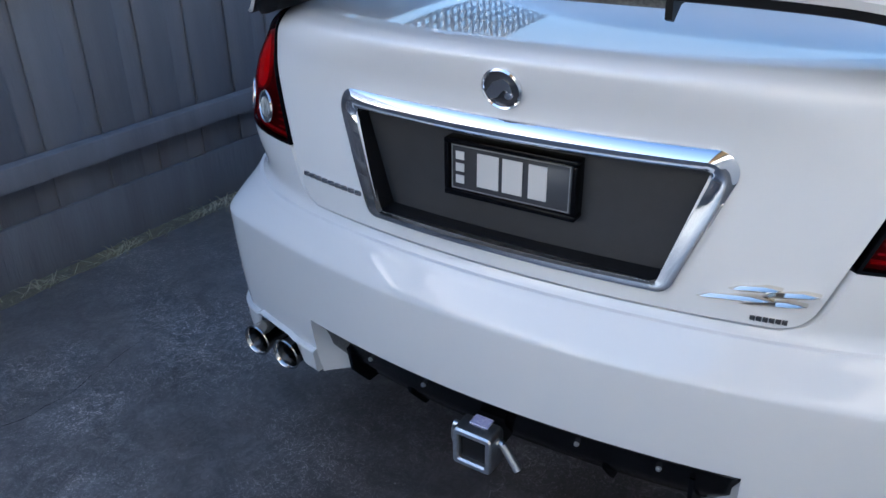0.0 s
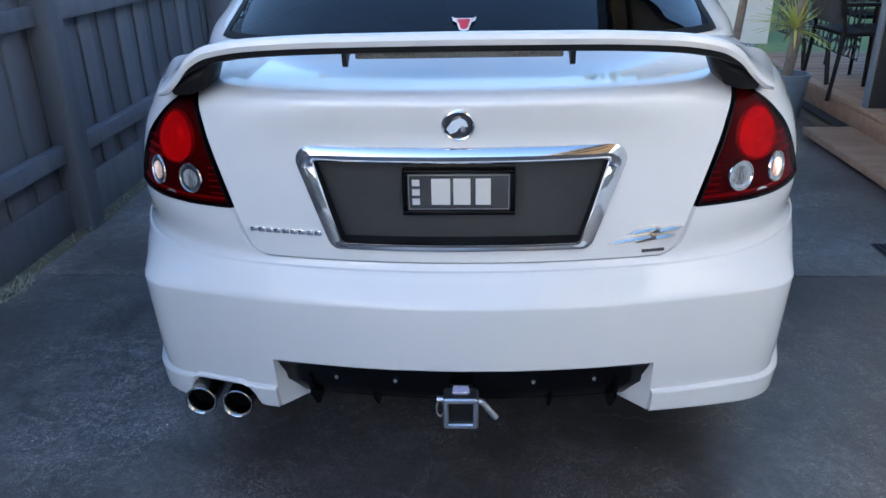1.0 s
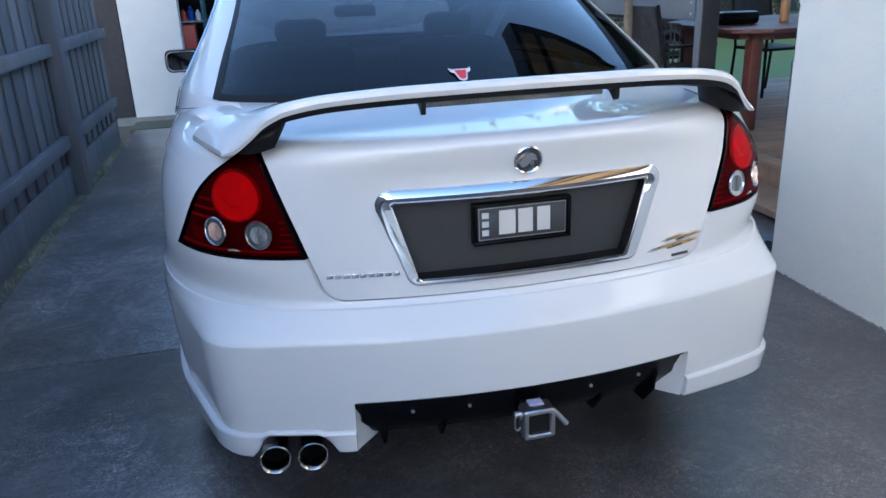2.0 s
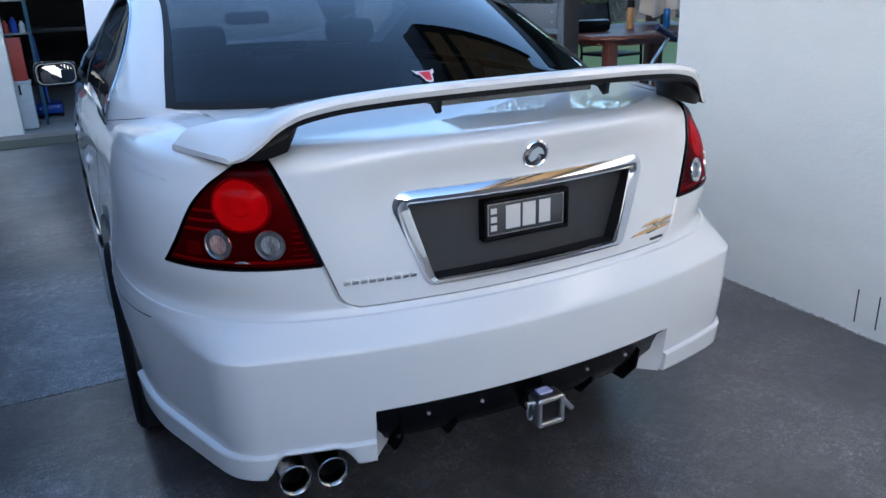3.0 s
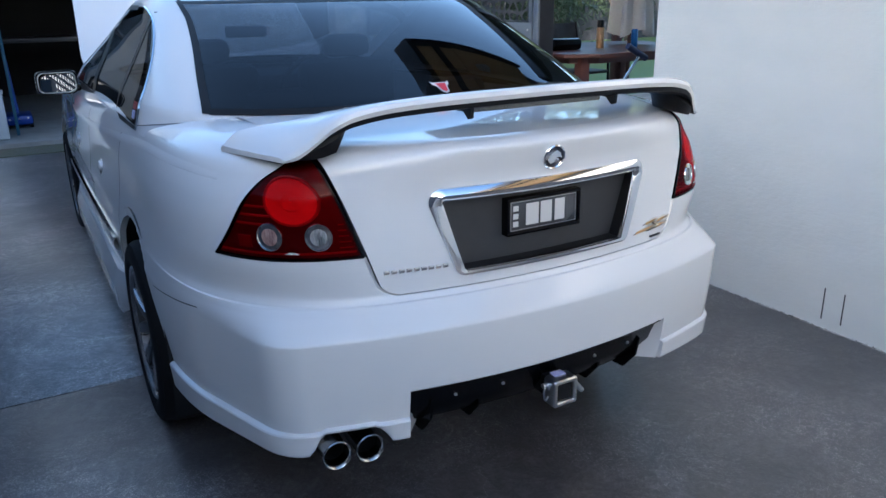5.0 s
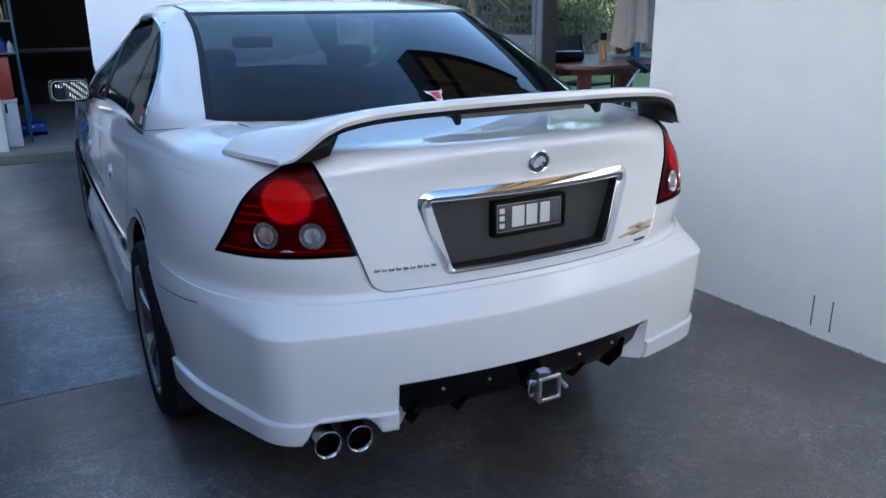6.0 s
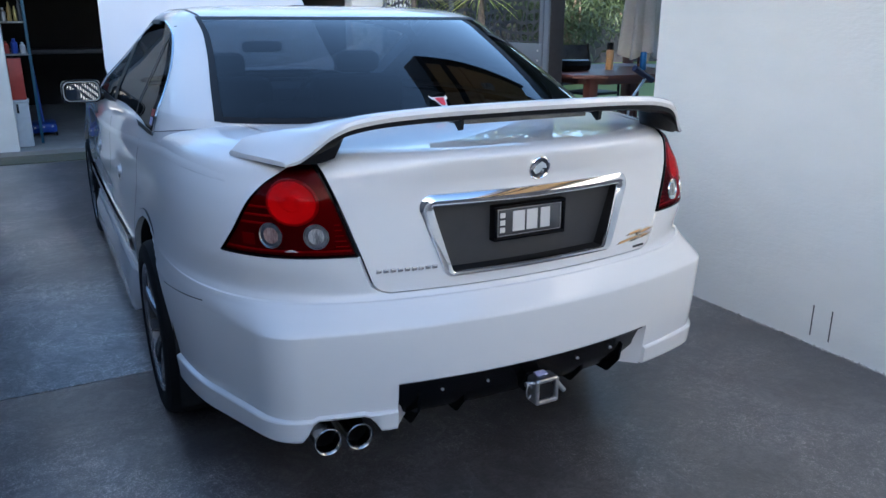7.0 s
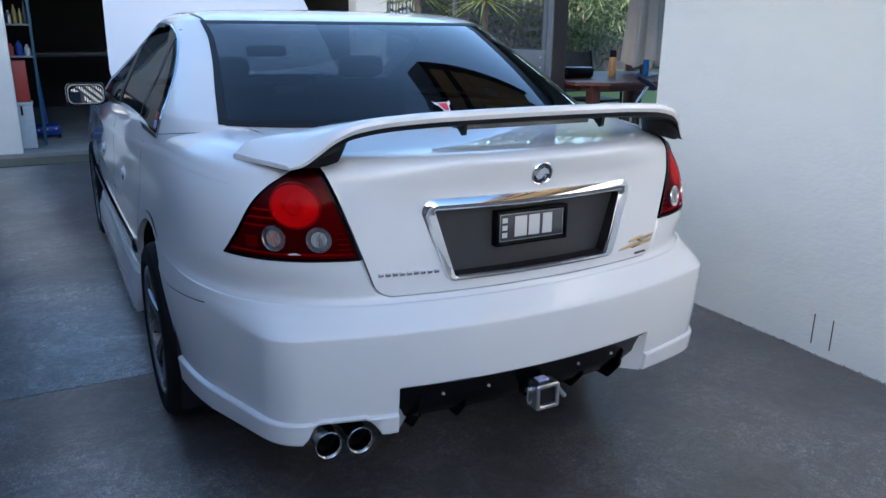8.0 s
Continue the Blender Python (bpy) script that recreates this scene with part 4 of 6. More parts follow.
# wheels
def wheel(side, hub):
    """A low tyre on a dark alloy rim with five swept twin spokes."""
    m = Matrix.Translation((side * 0.806, hub, TYRE)) @ Euler((0, side * radians(90), 0)).to_matrix().to_4x4()
    b = bmesh.new()
    lathe(b, [(0.222, -0.10), (0.232, -0.115), (0.27, -0.117), (0.305, -0.112), (0.320, -0.09), (TYRE, -0.05), (TYRE, 0.05), (0.321, 0.088), (0.311, 0.106), (0.292, 0.115), (0.262, 0.117), (0.244, 0.112), (0.237, 0.104)], m, 64)
    tyre = part("wheel", b, RUBBER, car, "dark five-spoke alloy wheel with a low black tyre")
    b = bmesh.new()
    lathe(b, [(0.2372, 0.100), (0.2372, 0.109), (0.233, 0.1115), (0.226, 0.108), (0.221, 0.098)], m, 56)
    part("rim_lip", b, ALLOY, tyre)
    b = bmesh.new()
    lathe(b, [(0.221, 0.098), (0.216, 0.07), (0.208, 0.02), (0.200, -0.10)], m, 56)
    part("rim", b, GUNMETAL, tyre)
    b = bmesh.new()
    lathe(b, [(0.0005, 0.01), (0.165, 0.01), (0.165, -0.01)], m, 40)
    part("brake_disc", b, STEEL, tyre)
    for i in range(5):
        b = bmesh.new()
        edge = bmesh.new()
        for k in (-1, 1):
            rows, lines = [], []
            for r, mid, w, h in ((0.035, 0.010, 0.020, 0.072), (0.080, 0.024, 0.023, 0.088), (0.130, 0.040, 0.025, 0.097), (0.175, 0.058, 0.026, 0.101), (0.205, 0.074, 0.030, 0.101), (0.224, 0.086, 0.036, 0.098)):
                at = lambda sx, dz: m @ (Matrix.Rotation(2 * math.pi * i / 5 + 0.3, 4, "Z") @ Vector((r, k * mid + sx * w, h - dz)))
                rows.append([at(sx, dz) for sx, dz in ((-1, 0.045), (-0.95, 0.010), (-0.75, 0.003), (0, 0.0), (0.75, 0.003), (0.95, 0.010), (1, 0.045))])
                lines.append([at(k * sx, dz) for sx, dz in ((0.70, 0.0025), (0.82, -0.0005), (0.96, 0.009))])
            sheet(b, rows)
            sheet(edge, lines)
        spoke = part("spoke", b, GUNMETAL, tyre)
        part("spoke_edge", edge, ALLOY, spoke)
    b = bmesh.new()
    lathe(b, [(0.0005, 0.080), (0.028, 0.079), (0.036, 0.072), (0.048, 0.060), (0.052, 0.03)], m, 24)
    part("hub_cap", b, GUNMETAL, tyre)


for side in (1, -1):
    for hub in (HUB_R, HUB_F):
        wheel(side, hub)
        b = bmesh.new()
        rows = [[(side * x, hub + 0.43 * math.cos(radians(a)), 0.335 + 0.43 * math.sin(radians(a))) for x in (0.90, 0.55)] for a in range(-20, 201, 10)]
        sheet(b, rows)
        part("arch_liner", b, BLACK, car)

# greenhouse: height, rear, half width, rear corner length, power, front
CABIN = [
    (1.020, 2.900, 0.850, 0.72, 2.6, 6.00), (1.060, 2.950, 0.840, 0.72, 2.6, 5.86), (1.105, 2.990, 0.826, 0.70, 2.6, 5.74), (1.160, 3.085, 0.798, 0.68, 2.6, 5.56),
    (1.260, 3.290, 0.747, 0.62, 2.6, 5.24), (1.360, 3.530, 0.700, 0.56, 2.65, 4.93), (1.412, 3.680, 0.674, 0.50, 2.7, 4.78),
    (1.434, 3.770, 0.646, 0.46, 2.7, 4.72), (1.450, 3.880, 0.600, 0.40, 2.7, 4.66), (1.460, 3.980, 0.520, 0.30, 2.6, 4.60), (1.467, 4.100, 0.360, 0.14, 2.4, 4.52),
]


def cabin(z, q, side=1, out=0.0):
    """q: 0 in the middle of the back window, 1 at its corner's end, 2 where the front corner begins, 3 in the middle of the windscreen."""
    yb, w, ln, n, yf = (curve(CABIN, z, c) for c in range(1, 6))
    w, ln, yb = w + out, ln + out * 0.0, yb - out
    lf = min(0.35, 0.6 * (yf + out - yb - ln))
    if q <= 1:
        th = math.pi / 2 * q
        return Vector((side * w * math.sin(th) ** (2 / n), yb + ln * (1 - math.cos(th) ** (2 / n)), z))
    if q <= 2:
        u = q - 1
        return Vector((side * w, yb + ln + u * (yf + out - lf - yb - ln), z))
    th = math.pi / 2 * (q - 2)
    return Vector((side * w * max(0, math.cos(th)) ** (2 / 2.6), yf + out - lf * (1 - math.sin(th) ** (2 / 2.6)), z))


def qy(z, y):
    lo, hi = 0.0, 3.0
    for _ in range(40):
        mid = (lo + hi) / 2
        if cabin(z, mid).y < y: lo = mid
        else: hi = mid
    return lo


def cab_patch(bm, zs, lo, hi, cols, sides=(1, -1), out=0.0):
    for side in sides:
        sheet(bm, [[cabin(z, lo(z) + (hi(z) - lo(z)) * i / cols, side, out) for i in range(cols + 1)] for z in zs])
    return bm


Z_RW0, Z_RW1 = 1.110, 1.416
Z_S0, Z_S1 = 1.035, 1.402
RW_EDGE = [(1.08, 0.574), (1.11, 0.578), (1.211, 0.596), (1.346, 0.607), (1.412, 0.645), (1.434, 0.70)]
SIDE_EDGE = [(1.00, 3.555), (1.07, 3.560), (1.126, 3.580), (1.184, 3.628), (1.243, 3.698), (1.317, 3.825), (1.362, 3.930), (1.392, 4.05), (1.402, 4.12)]


def q_rw(z):
    """The back window's side edge."""
    return curve(RW_EDGE, z, 1)


def side_rear(z):
    """The side glass's rear edge: upright low down, swept forward under the roof."""
    return qy(z, curve(SIDE_EDGE, z, 1))


bm = bmesh.new()
zc = steps(1.02, Z_RW0, 0.01)
cab_patch(bm, zc, lambda z: 0, lambda z: side_rear(max(z, Z_S0)), 60)
zc = steps(Z_RW0, Z_S1, 0.012)
cab_patch(bm, zc, q_rw, side_rear, 30)
zc = steps(Z_S1, Z_RW1, 0.007)
cab_patch(bm, zc, q_rw, lambda z: 2.15, 70)
zc = steps(Z_RW1, 1.450, 0.004) + [1.453, 1.456, 1.458, 1.460, 1.462, 1.4635, 1.465, 1.4663, 1.467]
cab_patch(bm, zc, lambda z: 0, lambda z: 3, 120)
zt = 1.467
for k0, k1 in ((1.0, 0.7), (0.7, 0.4), (0.4, 0.02)):
    mid = Vector((0, 4.31, zt))
    rows = [[mid + (cabin(zt, 3 * i / 120, sd) - mid) * k + Vector((0, 0, 0.003 * (1 - k))) for sd, ii in ((1, range(121)), (-1, range(119, 0, -1))) for i in ii] for k in (k0, k1)]
    sheet(bm, rows, close=True)
weld(bm)
part("roof", bm, PAINT, car, "white roof and rear pillars")
# black strip in the roof's ditch and the thin joint at the foot of the rear pillar
for side in (1, -1):
    bm = bmesh.new()
    path = [(1.416 + 0.031 * (i / 12) ** 0.8, 0.655 + 0.20 * (i / 12) ** 1.5) for i in range(13)] + [(1.447, 0.855 + 1.25 * i / 40) for i in range(1, 41)]
    sheet(bm, [[cabin(z + dz, q + dq, side, o) for dz, dq, o in ((-0.0022, 0.006, 0.0008), (0, 0, 0.0022), (0.0018, -0.006, 0.0008))] for z, q in path])
    part("roof_strip", bm, BLACK, car)
    bm = bmesh.new()
    sheet(bm, [[cabin(1.042 + 0.047 * i / 20 + dz, qy(1.042 + 0.047 * i / 20, 3.555 - 0.37 * i / 20), side, 0.0016) for dz in (-0.0011, 0.0011)] for i in range(21)])
    part("pillar_seam", bm, SEAM, car)
# windscreen pillars and sills
for side in (1, -1):
    bm = bmesh.new()
    cab_patch(bm, steps(Z_S0, Z_S1, 0.02), lambda z: 1.985, lambda z: 2.16, 10, (side,))
    part("windscreen_pillar", bm, PAINT, car)
    bm = bmesh.new()
    q0 = side_rear(Z_S0)
    sheet(bm, [[cabin(Z_S0 + 0.004 - (0.012 + 0.030 * i / 40) * k / 4, q0 + (2.16 - q0) * i / 40, side, 0.004) for k in range(5)] for i in range(41)])
    part("window_sill_trim", bm, BLACK, car)
# glass
bm = bmesh.new()
cab_patch(bm, steps(Z_RW0 + 0.004, Z_RW1 - 0.004, 0.012), lambda z: 0, lambda z: q_rw(z) - 0.006, 30, out=0.001)
weld(bm)
rear_window = part("rear_window", bm, WINDOW, car, "dark tinted rear window")
rear_window.visible_shadow = False
for side in (1, -1):
    bm = bmesh.new()
    cab_patch(bm, steps(Z_RW0 - 0.004, Z_RW1 + 0.003, 0.012), lambda z: q_rw(z) - 0.008, lambda z: q_rw(z) + 0.026, 5, (side,), 0.003)
    part("window_seal", bm, BLACK, rear_window)
for zz in ([Z_RW1 - 0.008, Z_RW1, Z_RW1 + 0.003], [Z_RW0 - 0.006, Z_RW0, Z_RW0 + 0.010]):
    bm = bmesh.new()
    cab_patch(bm, zz, lambda z: 0, q_rw, 20, out=0.003)
    part("window_seal", weld(bm), BLACK, rear_window)
for side in (1, -1):
    bm = bmesh.new()
    cab_patch(bm, steps(Z_S0, Z_S1, 0.016), lambda z: side_rear(z) + 0.012, lambda z: 1.985, 26, (side,), -0.004)
    w = part("side_window", bm, SIDE_GLASS, car, "dark tinted side window")
    w.visible_shadow = False
    for y0, wd in ((4.72, 0.10), (4.02, 0.025)):
        bm = bmesh.new()
        cab_patch(bm, steps(Z_S0, Z_S1, 0.02), lambda z: qy(z, y0 - 0.25 * (z - 1.03) * (1 if y0 < 4.5 else 0.3)), lambda z: qy(z, y0 + wd - 0.25 * (z - 1.03) * (1 if y0 < 4.5 else 0.3)), 3, (side,), 0.0)
        part("window_post", bm, BLACK, w)
    bm = bmesh.new()
    rows = []
    for z in steps(Z_S0 - 0.004, Z_S1, 0.012):
        q = side_rear(z)
        rows.append([cabin(z, q - 0.004, side, 0.0015), cabin(z, q + 0.004, side, 0.006), cabin(z, q + 0.014, side, 0.002)])
    sheet(bm, rows)
    part("window_bright_trim", bm, CHROME, w)
    bm = bmesh.new()
    sheet(bm, [[cabin(z, 1.985 - 0.012 * i, side, 0.004) for z in (Z_S1 - 0.012, Z_S1 - 0.004, Z_S1 + 0.004)] for i in range(0, 60) if 1.985 - 0.012 * i > side_rear(Z_S1)])
    part("window_top_seal", bm, BLACK, w)
    if side < 0:
        for z0, z1, nm, mt in ((1.084, 1.108, "red_sticker", RED), (1.054, 1.081, "blue_sticker", material("sticker_blue", (0.06, 0.08, 0.40), 0.4, grain=0.9, scale=160, tint=(0.7, 0.7, 0.8)))):
            bm = bmesh.new()
            sheet(bm, [[cabin(z, qy(z, 3.615 + 0.055 * i / 3), side, 0.0005) for i in range(4)] for z in (z0, (z0 + z1) / 2, z1)])
            part(nm, bm, mt, w)
bm = bmesh.new()
cab_patch(bm, steps(1.03, 1.40, 0.02), lambda z: 2.16, lambda z: 3, 24)
weld(bm)
ws = part("windscreen", bm, SCREEN, car)
ws.visible_shadow = False

# interior
part("parcel_shelf", boxed(-0.66, 3.02, 1.02, 0.66, 3.45, 1.05, bevel=0.01), TRIM_IN, car)
for x in (-0.36, 0.36):
    for y, nm in ((3.62, "rear_seat"), (4.72, "front_seat")):
        up = 0.0 if nm == "front_seat" else -0.13
        b = boxed(x - 0.25, y - 0.10, 0.55, x + 0.25, y + 0.06, 1.13 + up, bevel=0.05)
        seat = part(nm, b, TRIM_IN, car)
        part("headrest", boxed(x - 0.12, y - 0.09, 1.14 + up, x + 0.12, y + 0.02, 1.25 + up, bevel=0.04), TRIM_IN, seat)
part("dashboard", boxed(-0.72, 5.35, 0.80, 0.72, 5.85, 1.02, bevel=0.05), TRIM_IN, car)
b = bmesh.new()
for i in range(24):
    a0, a1 = 2 * math.pi * i / 24, 2 * math.pi * (i + 1) / 24
    sp = lambda a: Vector((0.36 + 0.185 * math.cos(a), 5.22 - 0.06 * math.sin(a), 0.93 + 0.175 * math.sin(a)))
    tube(b, sp(a0), sp(a1), 0.016, seg=8)
part("steering_wheel", b, TRIM_IN, car)
part("rear_view_mirror", boxed(-0.16, 5.02, 1.235, 0.06, 5.06, 1.295, bevel=0.018), BLACK, car)

# raised bonnet
bm = bmesh.new()
top, und = [], []
for i in range(21):
    u = i / 20
    z, y, w = 1.00 + 0.80 * u, 6.02 + 0.95 * u, 0.775 - 0.085 * u - 0.10 * max(0, 1 - u * 7) ** 2
    top.append([(w * k / 10, y - 0.05 * math.cos(k / 10 * 1.5) * (1 - 0.2 * u), z + 0.03 * math.cos(k / 10 * 1.5)) for k in range(-10, 11)])
    und.append([(w * k / 10, y + 0.02, z - 0.01) for k in range(-10, 11)])
sheet(bm, top)
sheet(bm, und)
for k in (0, -1):
    sheet(bm, [[r[k] for r in top], [r[k] for r in und]])
sheet(bm, [top[-1], und[-1]])
sheet(bm, [top[0], und[0]])
weld(bm)
part("bonnet", bm, PAINT, car, "white bonnet propped open")
part("engine_bay", boxed(-0.62, 6.0, 0.5, 0.62, 6.95, 0.84, bevel=0.03), BLACK, car)

# door mirrors
def rounded(cx, cz, hw, hh, r, seg=6):
    p = []
    for sx, sz, a0 in ((1, 1, 0), (-1, 1, 90), (-1, -1, 180), (1, -1, 270)):
        p += [(cx + sx * (hw - r) + r * math.cos(radians(a0 + 90 * i / seg)), cz + sz * (hh - r) + r * math.sin(radians(a0 + 90 * i / seg))) for i in range(seg + 1)]
    return p


for side in (1, -1):
    c = Vector((side * 0.962, 5.28, 1.042))
    b = bmesh.new()
    sheet(b, [[(x, c.y + dy, z) for x, z in rounded(c.x, c.z, hw, hh, 0.032)] for dy, hw, hh in ((0.048, 0.083, 0.046), (-0.002, 0.088, 0.052), (0.0, 0.094, 0.058), (0.03, 0.096, 0.060), (0.08, 0.085, 0.052), (0.11, 0.06, 0.035), (0.12, 0.02, 0.012))], close=True)
    mir = part("door_mirror", b, GLOSS_BLACK, car, "black door mirror")
    b = bmesh.new()
    b.faces.new([b.verts.new((x, c.y + 0.024 + 0.165 * side * (x - c.x) + 0.165 * (z - c.z), z)) for x, z in rounded(c.x, c.z, 0.083, 0.046, 0.028)])
    part("mirror_glass", b, material("mirror", (0.20, 0.21, 0.225), 0.01, 1.0), mir)
    b = bmesh.new()
    sheet(b, [[(x, c.y + dy, z) for x, z in rounded(c.x, c.z, hw, hh, 0.03)] for dy, hw, hh in ((-0.001, 0.0830, 0.0460), (-0.005, 0.0845, 0.0475), (-0.005, 0.087, 0.050), (-0.001, 0.0885, 0.0515))], close=True)
    part("mirror_rim", b, STEEL, mir)
    part("mirror_arm", boxed(side * 0.82, c.y + 0.02, c.z - 0.05, side * 0.885, c.y + 0.09, c.z - 0.01, bevel=0.01), GLOSS_BLACK, mir)

# red sticker on the back window: a plain flat shape
def on_window(x, z):
    lo, hi = 0.0, 1.0
    for _ in range(30):
        mid = (lo + hi) / 2
        if cabin(z, mid).x < abs(x): lo = mid
        else: hi = mid
    p = cabin(z, lo, 1 if x >= 0 else -1, 0.003)
    return p
def flat(bm, shape, cx, cz, k):
    bm.faces.new([bm.verts.new(on_window(cx + a * k, cz + b * k) + Vector((0, -0.003, 0.003))) for a, b in shape])
    return bm
bm = bmesh.new()
flat(bm, [(-1.5, 0.6), (-1.35, 0.15), (-0.9, 0.0), (-0.55, -0.7), (0, -0.85), (0.55, -0.7), (0.9, 0.0), (1.35, 0.15), (1.5, 0.6), (1.1, 0.42), (0, 0.42), (-1.1, 0.42)], 0.0, 1.150, 0.022)
part("sticker_backing", bm, WHITE_PL, rear_window)
bm = bmesh.new()
flat(bm, [(-0.8, 0.28), (-0.6, -0.1), (-0.4, -0.55), (0, -0.68), (0.4, -0.55), (0.6, -0.1), (0.8, 0.28)], 0.0, 1.150, 0.022)
for v in bm.verts:
    v.co += Vector((0, -0.0012, 0.0012))
part("sticker_shape", bm, material("sticker_red", (0.55, 0.03, 0.05), 0.4), rear_window)

# ---- ground ----
solo("ground", boxed(-400, -400, -0.6, 400, 400, -0.03), SOIL, "bare earth and dry grass beyond the drive", "ground", "structure")
WALL_X, FENCE_X, JOINT, GY = 1.765, -1.99, 3.925, 10.0
drive = thing("pavement", (0, 0, 0), "dark stained concrete driveway with joints and fine cracks", "driveway", kind="structure")
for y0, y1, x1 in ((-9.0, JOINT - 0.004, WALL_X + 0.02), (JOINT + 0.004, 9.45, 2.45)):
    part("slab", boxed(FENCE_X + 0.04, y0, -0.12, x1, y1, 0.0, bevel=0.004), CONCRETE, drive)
part("joint", boxed(FENCE_X + 0.04, JOINT - 0.02, -0.13, 2.3, JOINT + 0.02, -0.010), material("joint_dirt", (0.02, 0.02, 0.022), 0.9), drive)


def crack(pts, seed, width, mat):
    """A wandering hairline on the slab."""
    r = random.Random(seed)
    line = []
    for (xa, ya), (xb, yb) in zip(pts, pts[1:]):
        for i in range(9):
            u = i / 9
            line.append(Vector((xa + (xb - xa) * u + r.uniform(-1, 1) * 0.010, ya + (yb - ya) * u + r.uniform(-1, 1) * 0.010, 0.0012)))
    b = bmesh.new()
    rows = []
    for i, p in enumerate(line):
        q = line[min(i + 1, len(line) - 1)] - line[max(i - 1, 0)]
        n = Vector((-q.y, q.x, 0)).normalized() * width * r.uniform(0.3, 1.0)
        rows.append([p - n, p + n])
    sheet(b, rows)
    return part("crack", b, mat, drive)


CRACK_PALE = material("crack_pale", (0.44, 0.43, 0.41), 0.9, grain=1, scale=80, tint=(0.22, 0.21, 0.20))
CRACK_DARK = material("crack_dark", (0.035, 0.035, 0.038), 0.9)

# ---- rendered house wall ----
wall = solo("wall_east", boxed(WALL_X, -10.0, -0.03, WALL_X + 0.28, 3.925, 3.4), RENDER_WALL, "white rendered house wall", "wall", "structure")
for y in (2.812, 2.720):
    part("slit", boxed(WALL_X - 0.0015, y - 0.0028, 0.045, WALL_X + 0.004, y + 0.0028, 0.188), SEAM, wall)
# unseen bulk behind the wall, added to stop the low sun
solo("wall_house", boxed(WALL_X + 0.28, -10.0, -0.03, 14.0, 3.7, 4.8), RENDER_WALL, "plain white unseen house block added to stop the low sun", "wall", "structure")
bm = bmesh.new()
rng = random.Random(8)
rows = []
for i in range(1201):
    y = -3.0 + 6.9 * i / 1200
    rows.append([(WALL_X - 0.0005, y, 0.003 + rng.random() ** 3 * 0.010), (WALL_X - 0.002 - rng.random() * 0.002, y, 0.003), (WALL_X - 0.003 - rng.random() ** 3 * 0.012, y, 0.001)])
sheet(bm, rows)
part("mortar_edge", bm, material("paint_drip", (0.55, 0.55, 0.53), 0.8, grain=1.0, scale=60, tint=(0.10, 0.10, 0.10)), wall)

# ---- unseen walls that close the view behind the camera and over the fence ----
UNSEEN_WALL = material("unseen_wall_render", (0.30, 0.27, 0.24), 0.9, grain=0.6, scale=4, tint=(0.20, 0.18, 0.16))
# added to hold the low sun off the drive and the lower house wall
solo("wall_west", boxed(-13.0, -24.0, -0.03, -9.0, 34.0, 4.6), UNSEEN_WALL, "plain brownish unseen wall added to block the low sun", "wall", "structure")
# added far off, tall enough to shade the garden and the parasol
solo("wall_west_2", boxed(-28.0, -28.8, -0.03, -25.0, 2.0, 10.5), UNSEEN_WALL, "taller plain brownish unseen wall further off, added to shade the garden", "wall", "structure")
# added to darken what the car's rear panels face
solo("wall_south", boxed(-30.0, -26.0, -0.03, 14.0, -24.0, 2.8), UNSEEN_WALL, "plain brownish unseen wall across the drive, added to darken reflections", "wall", "structure")

# ---- paling fence ----
fence = thing("fence", (FENCE_X, 3, 0), "grey-blue painted timber paling fence", "fence", kind="structure")
rng = random.Random(4)
pal = {}
y = -6.0
i = 0
while y < 8.9:
    k = rng.randrange(6)
    if k not in pal:
        pal[k] = finish("paling", boxed(-0.007, -0.066 - 0.003 * k, 0.195, 0.007, 0.066, 1.78 + 0.02 * rng.random(), bevel=0.003), FENCE)
    ob = part("paling", pal[k], None, fence)
    ob.location = (FENCE_X - 0.038 - (0.0145 if i % 2 else 0), y, rng.uniform(-0.01, 0.01))
    ob.rotation_euler = (rng.uniform(-0.004, 0.004), 0, radians(rng.uniform(-0.8, 0.8)))
    y += 0.112
    i += 1
POSTS = (-4.95, -2.6, -0.25, 2.10, 4.50, 6.84)
for yp in POSTS:
    part("post", boxed(FENCE_X - 0.025, yp - 0.065, -0.05, FENCE_X + 0.085, yp + 0.065, 1.86, bevel=0.006), FENCE, fence)
for yp, yn in zip(POSTS, POSTS[1:] + (8.9,)):
    for z in (0.358, 1.000, 1.62):
        part("rail", boxed(FENCE_X - 0.026, yp + 0.06, z, FENCE_X + 0.03, yn - 0.06, z + 0.085, bevel=0.005), FENCE, fence)
    part("plinth_board", boxed(FENCE_X - 0.030, yp + 0.06, -0.03, FENCE_X - 0.008, yn - 0.06, 0.225, bevel=0.004), FENCE, fence)
trellis = thing("trellis", (FENCE_X, 0, 1.9), "square lattice panel on top of the fence", "trellis", kind="structure")
bm = bmesh.new()
for i in range(184):
    yy = -5.9 + 0.080 * i
    box(bm, FENCE_X - 0.02, yy, 1.86, FENCE_X - 0.012, yy + 0.026, 2.31)
for i in range(7):
    box(bm, FENCE_X - 0.012, -5.95, 1.86 + 0.070 * i, FENCE_X - 0.004, 8.85, 1.886 + 0.070 * i)
tagged(part("lattice_slats", bm, FENCE, trellis), kind="stuff")
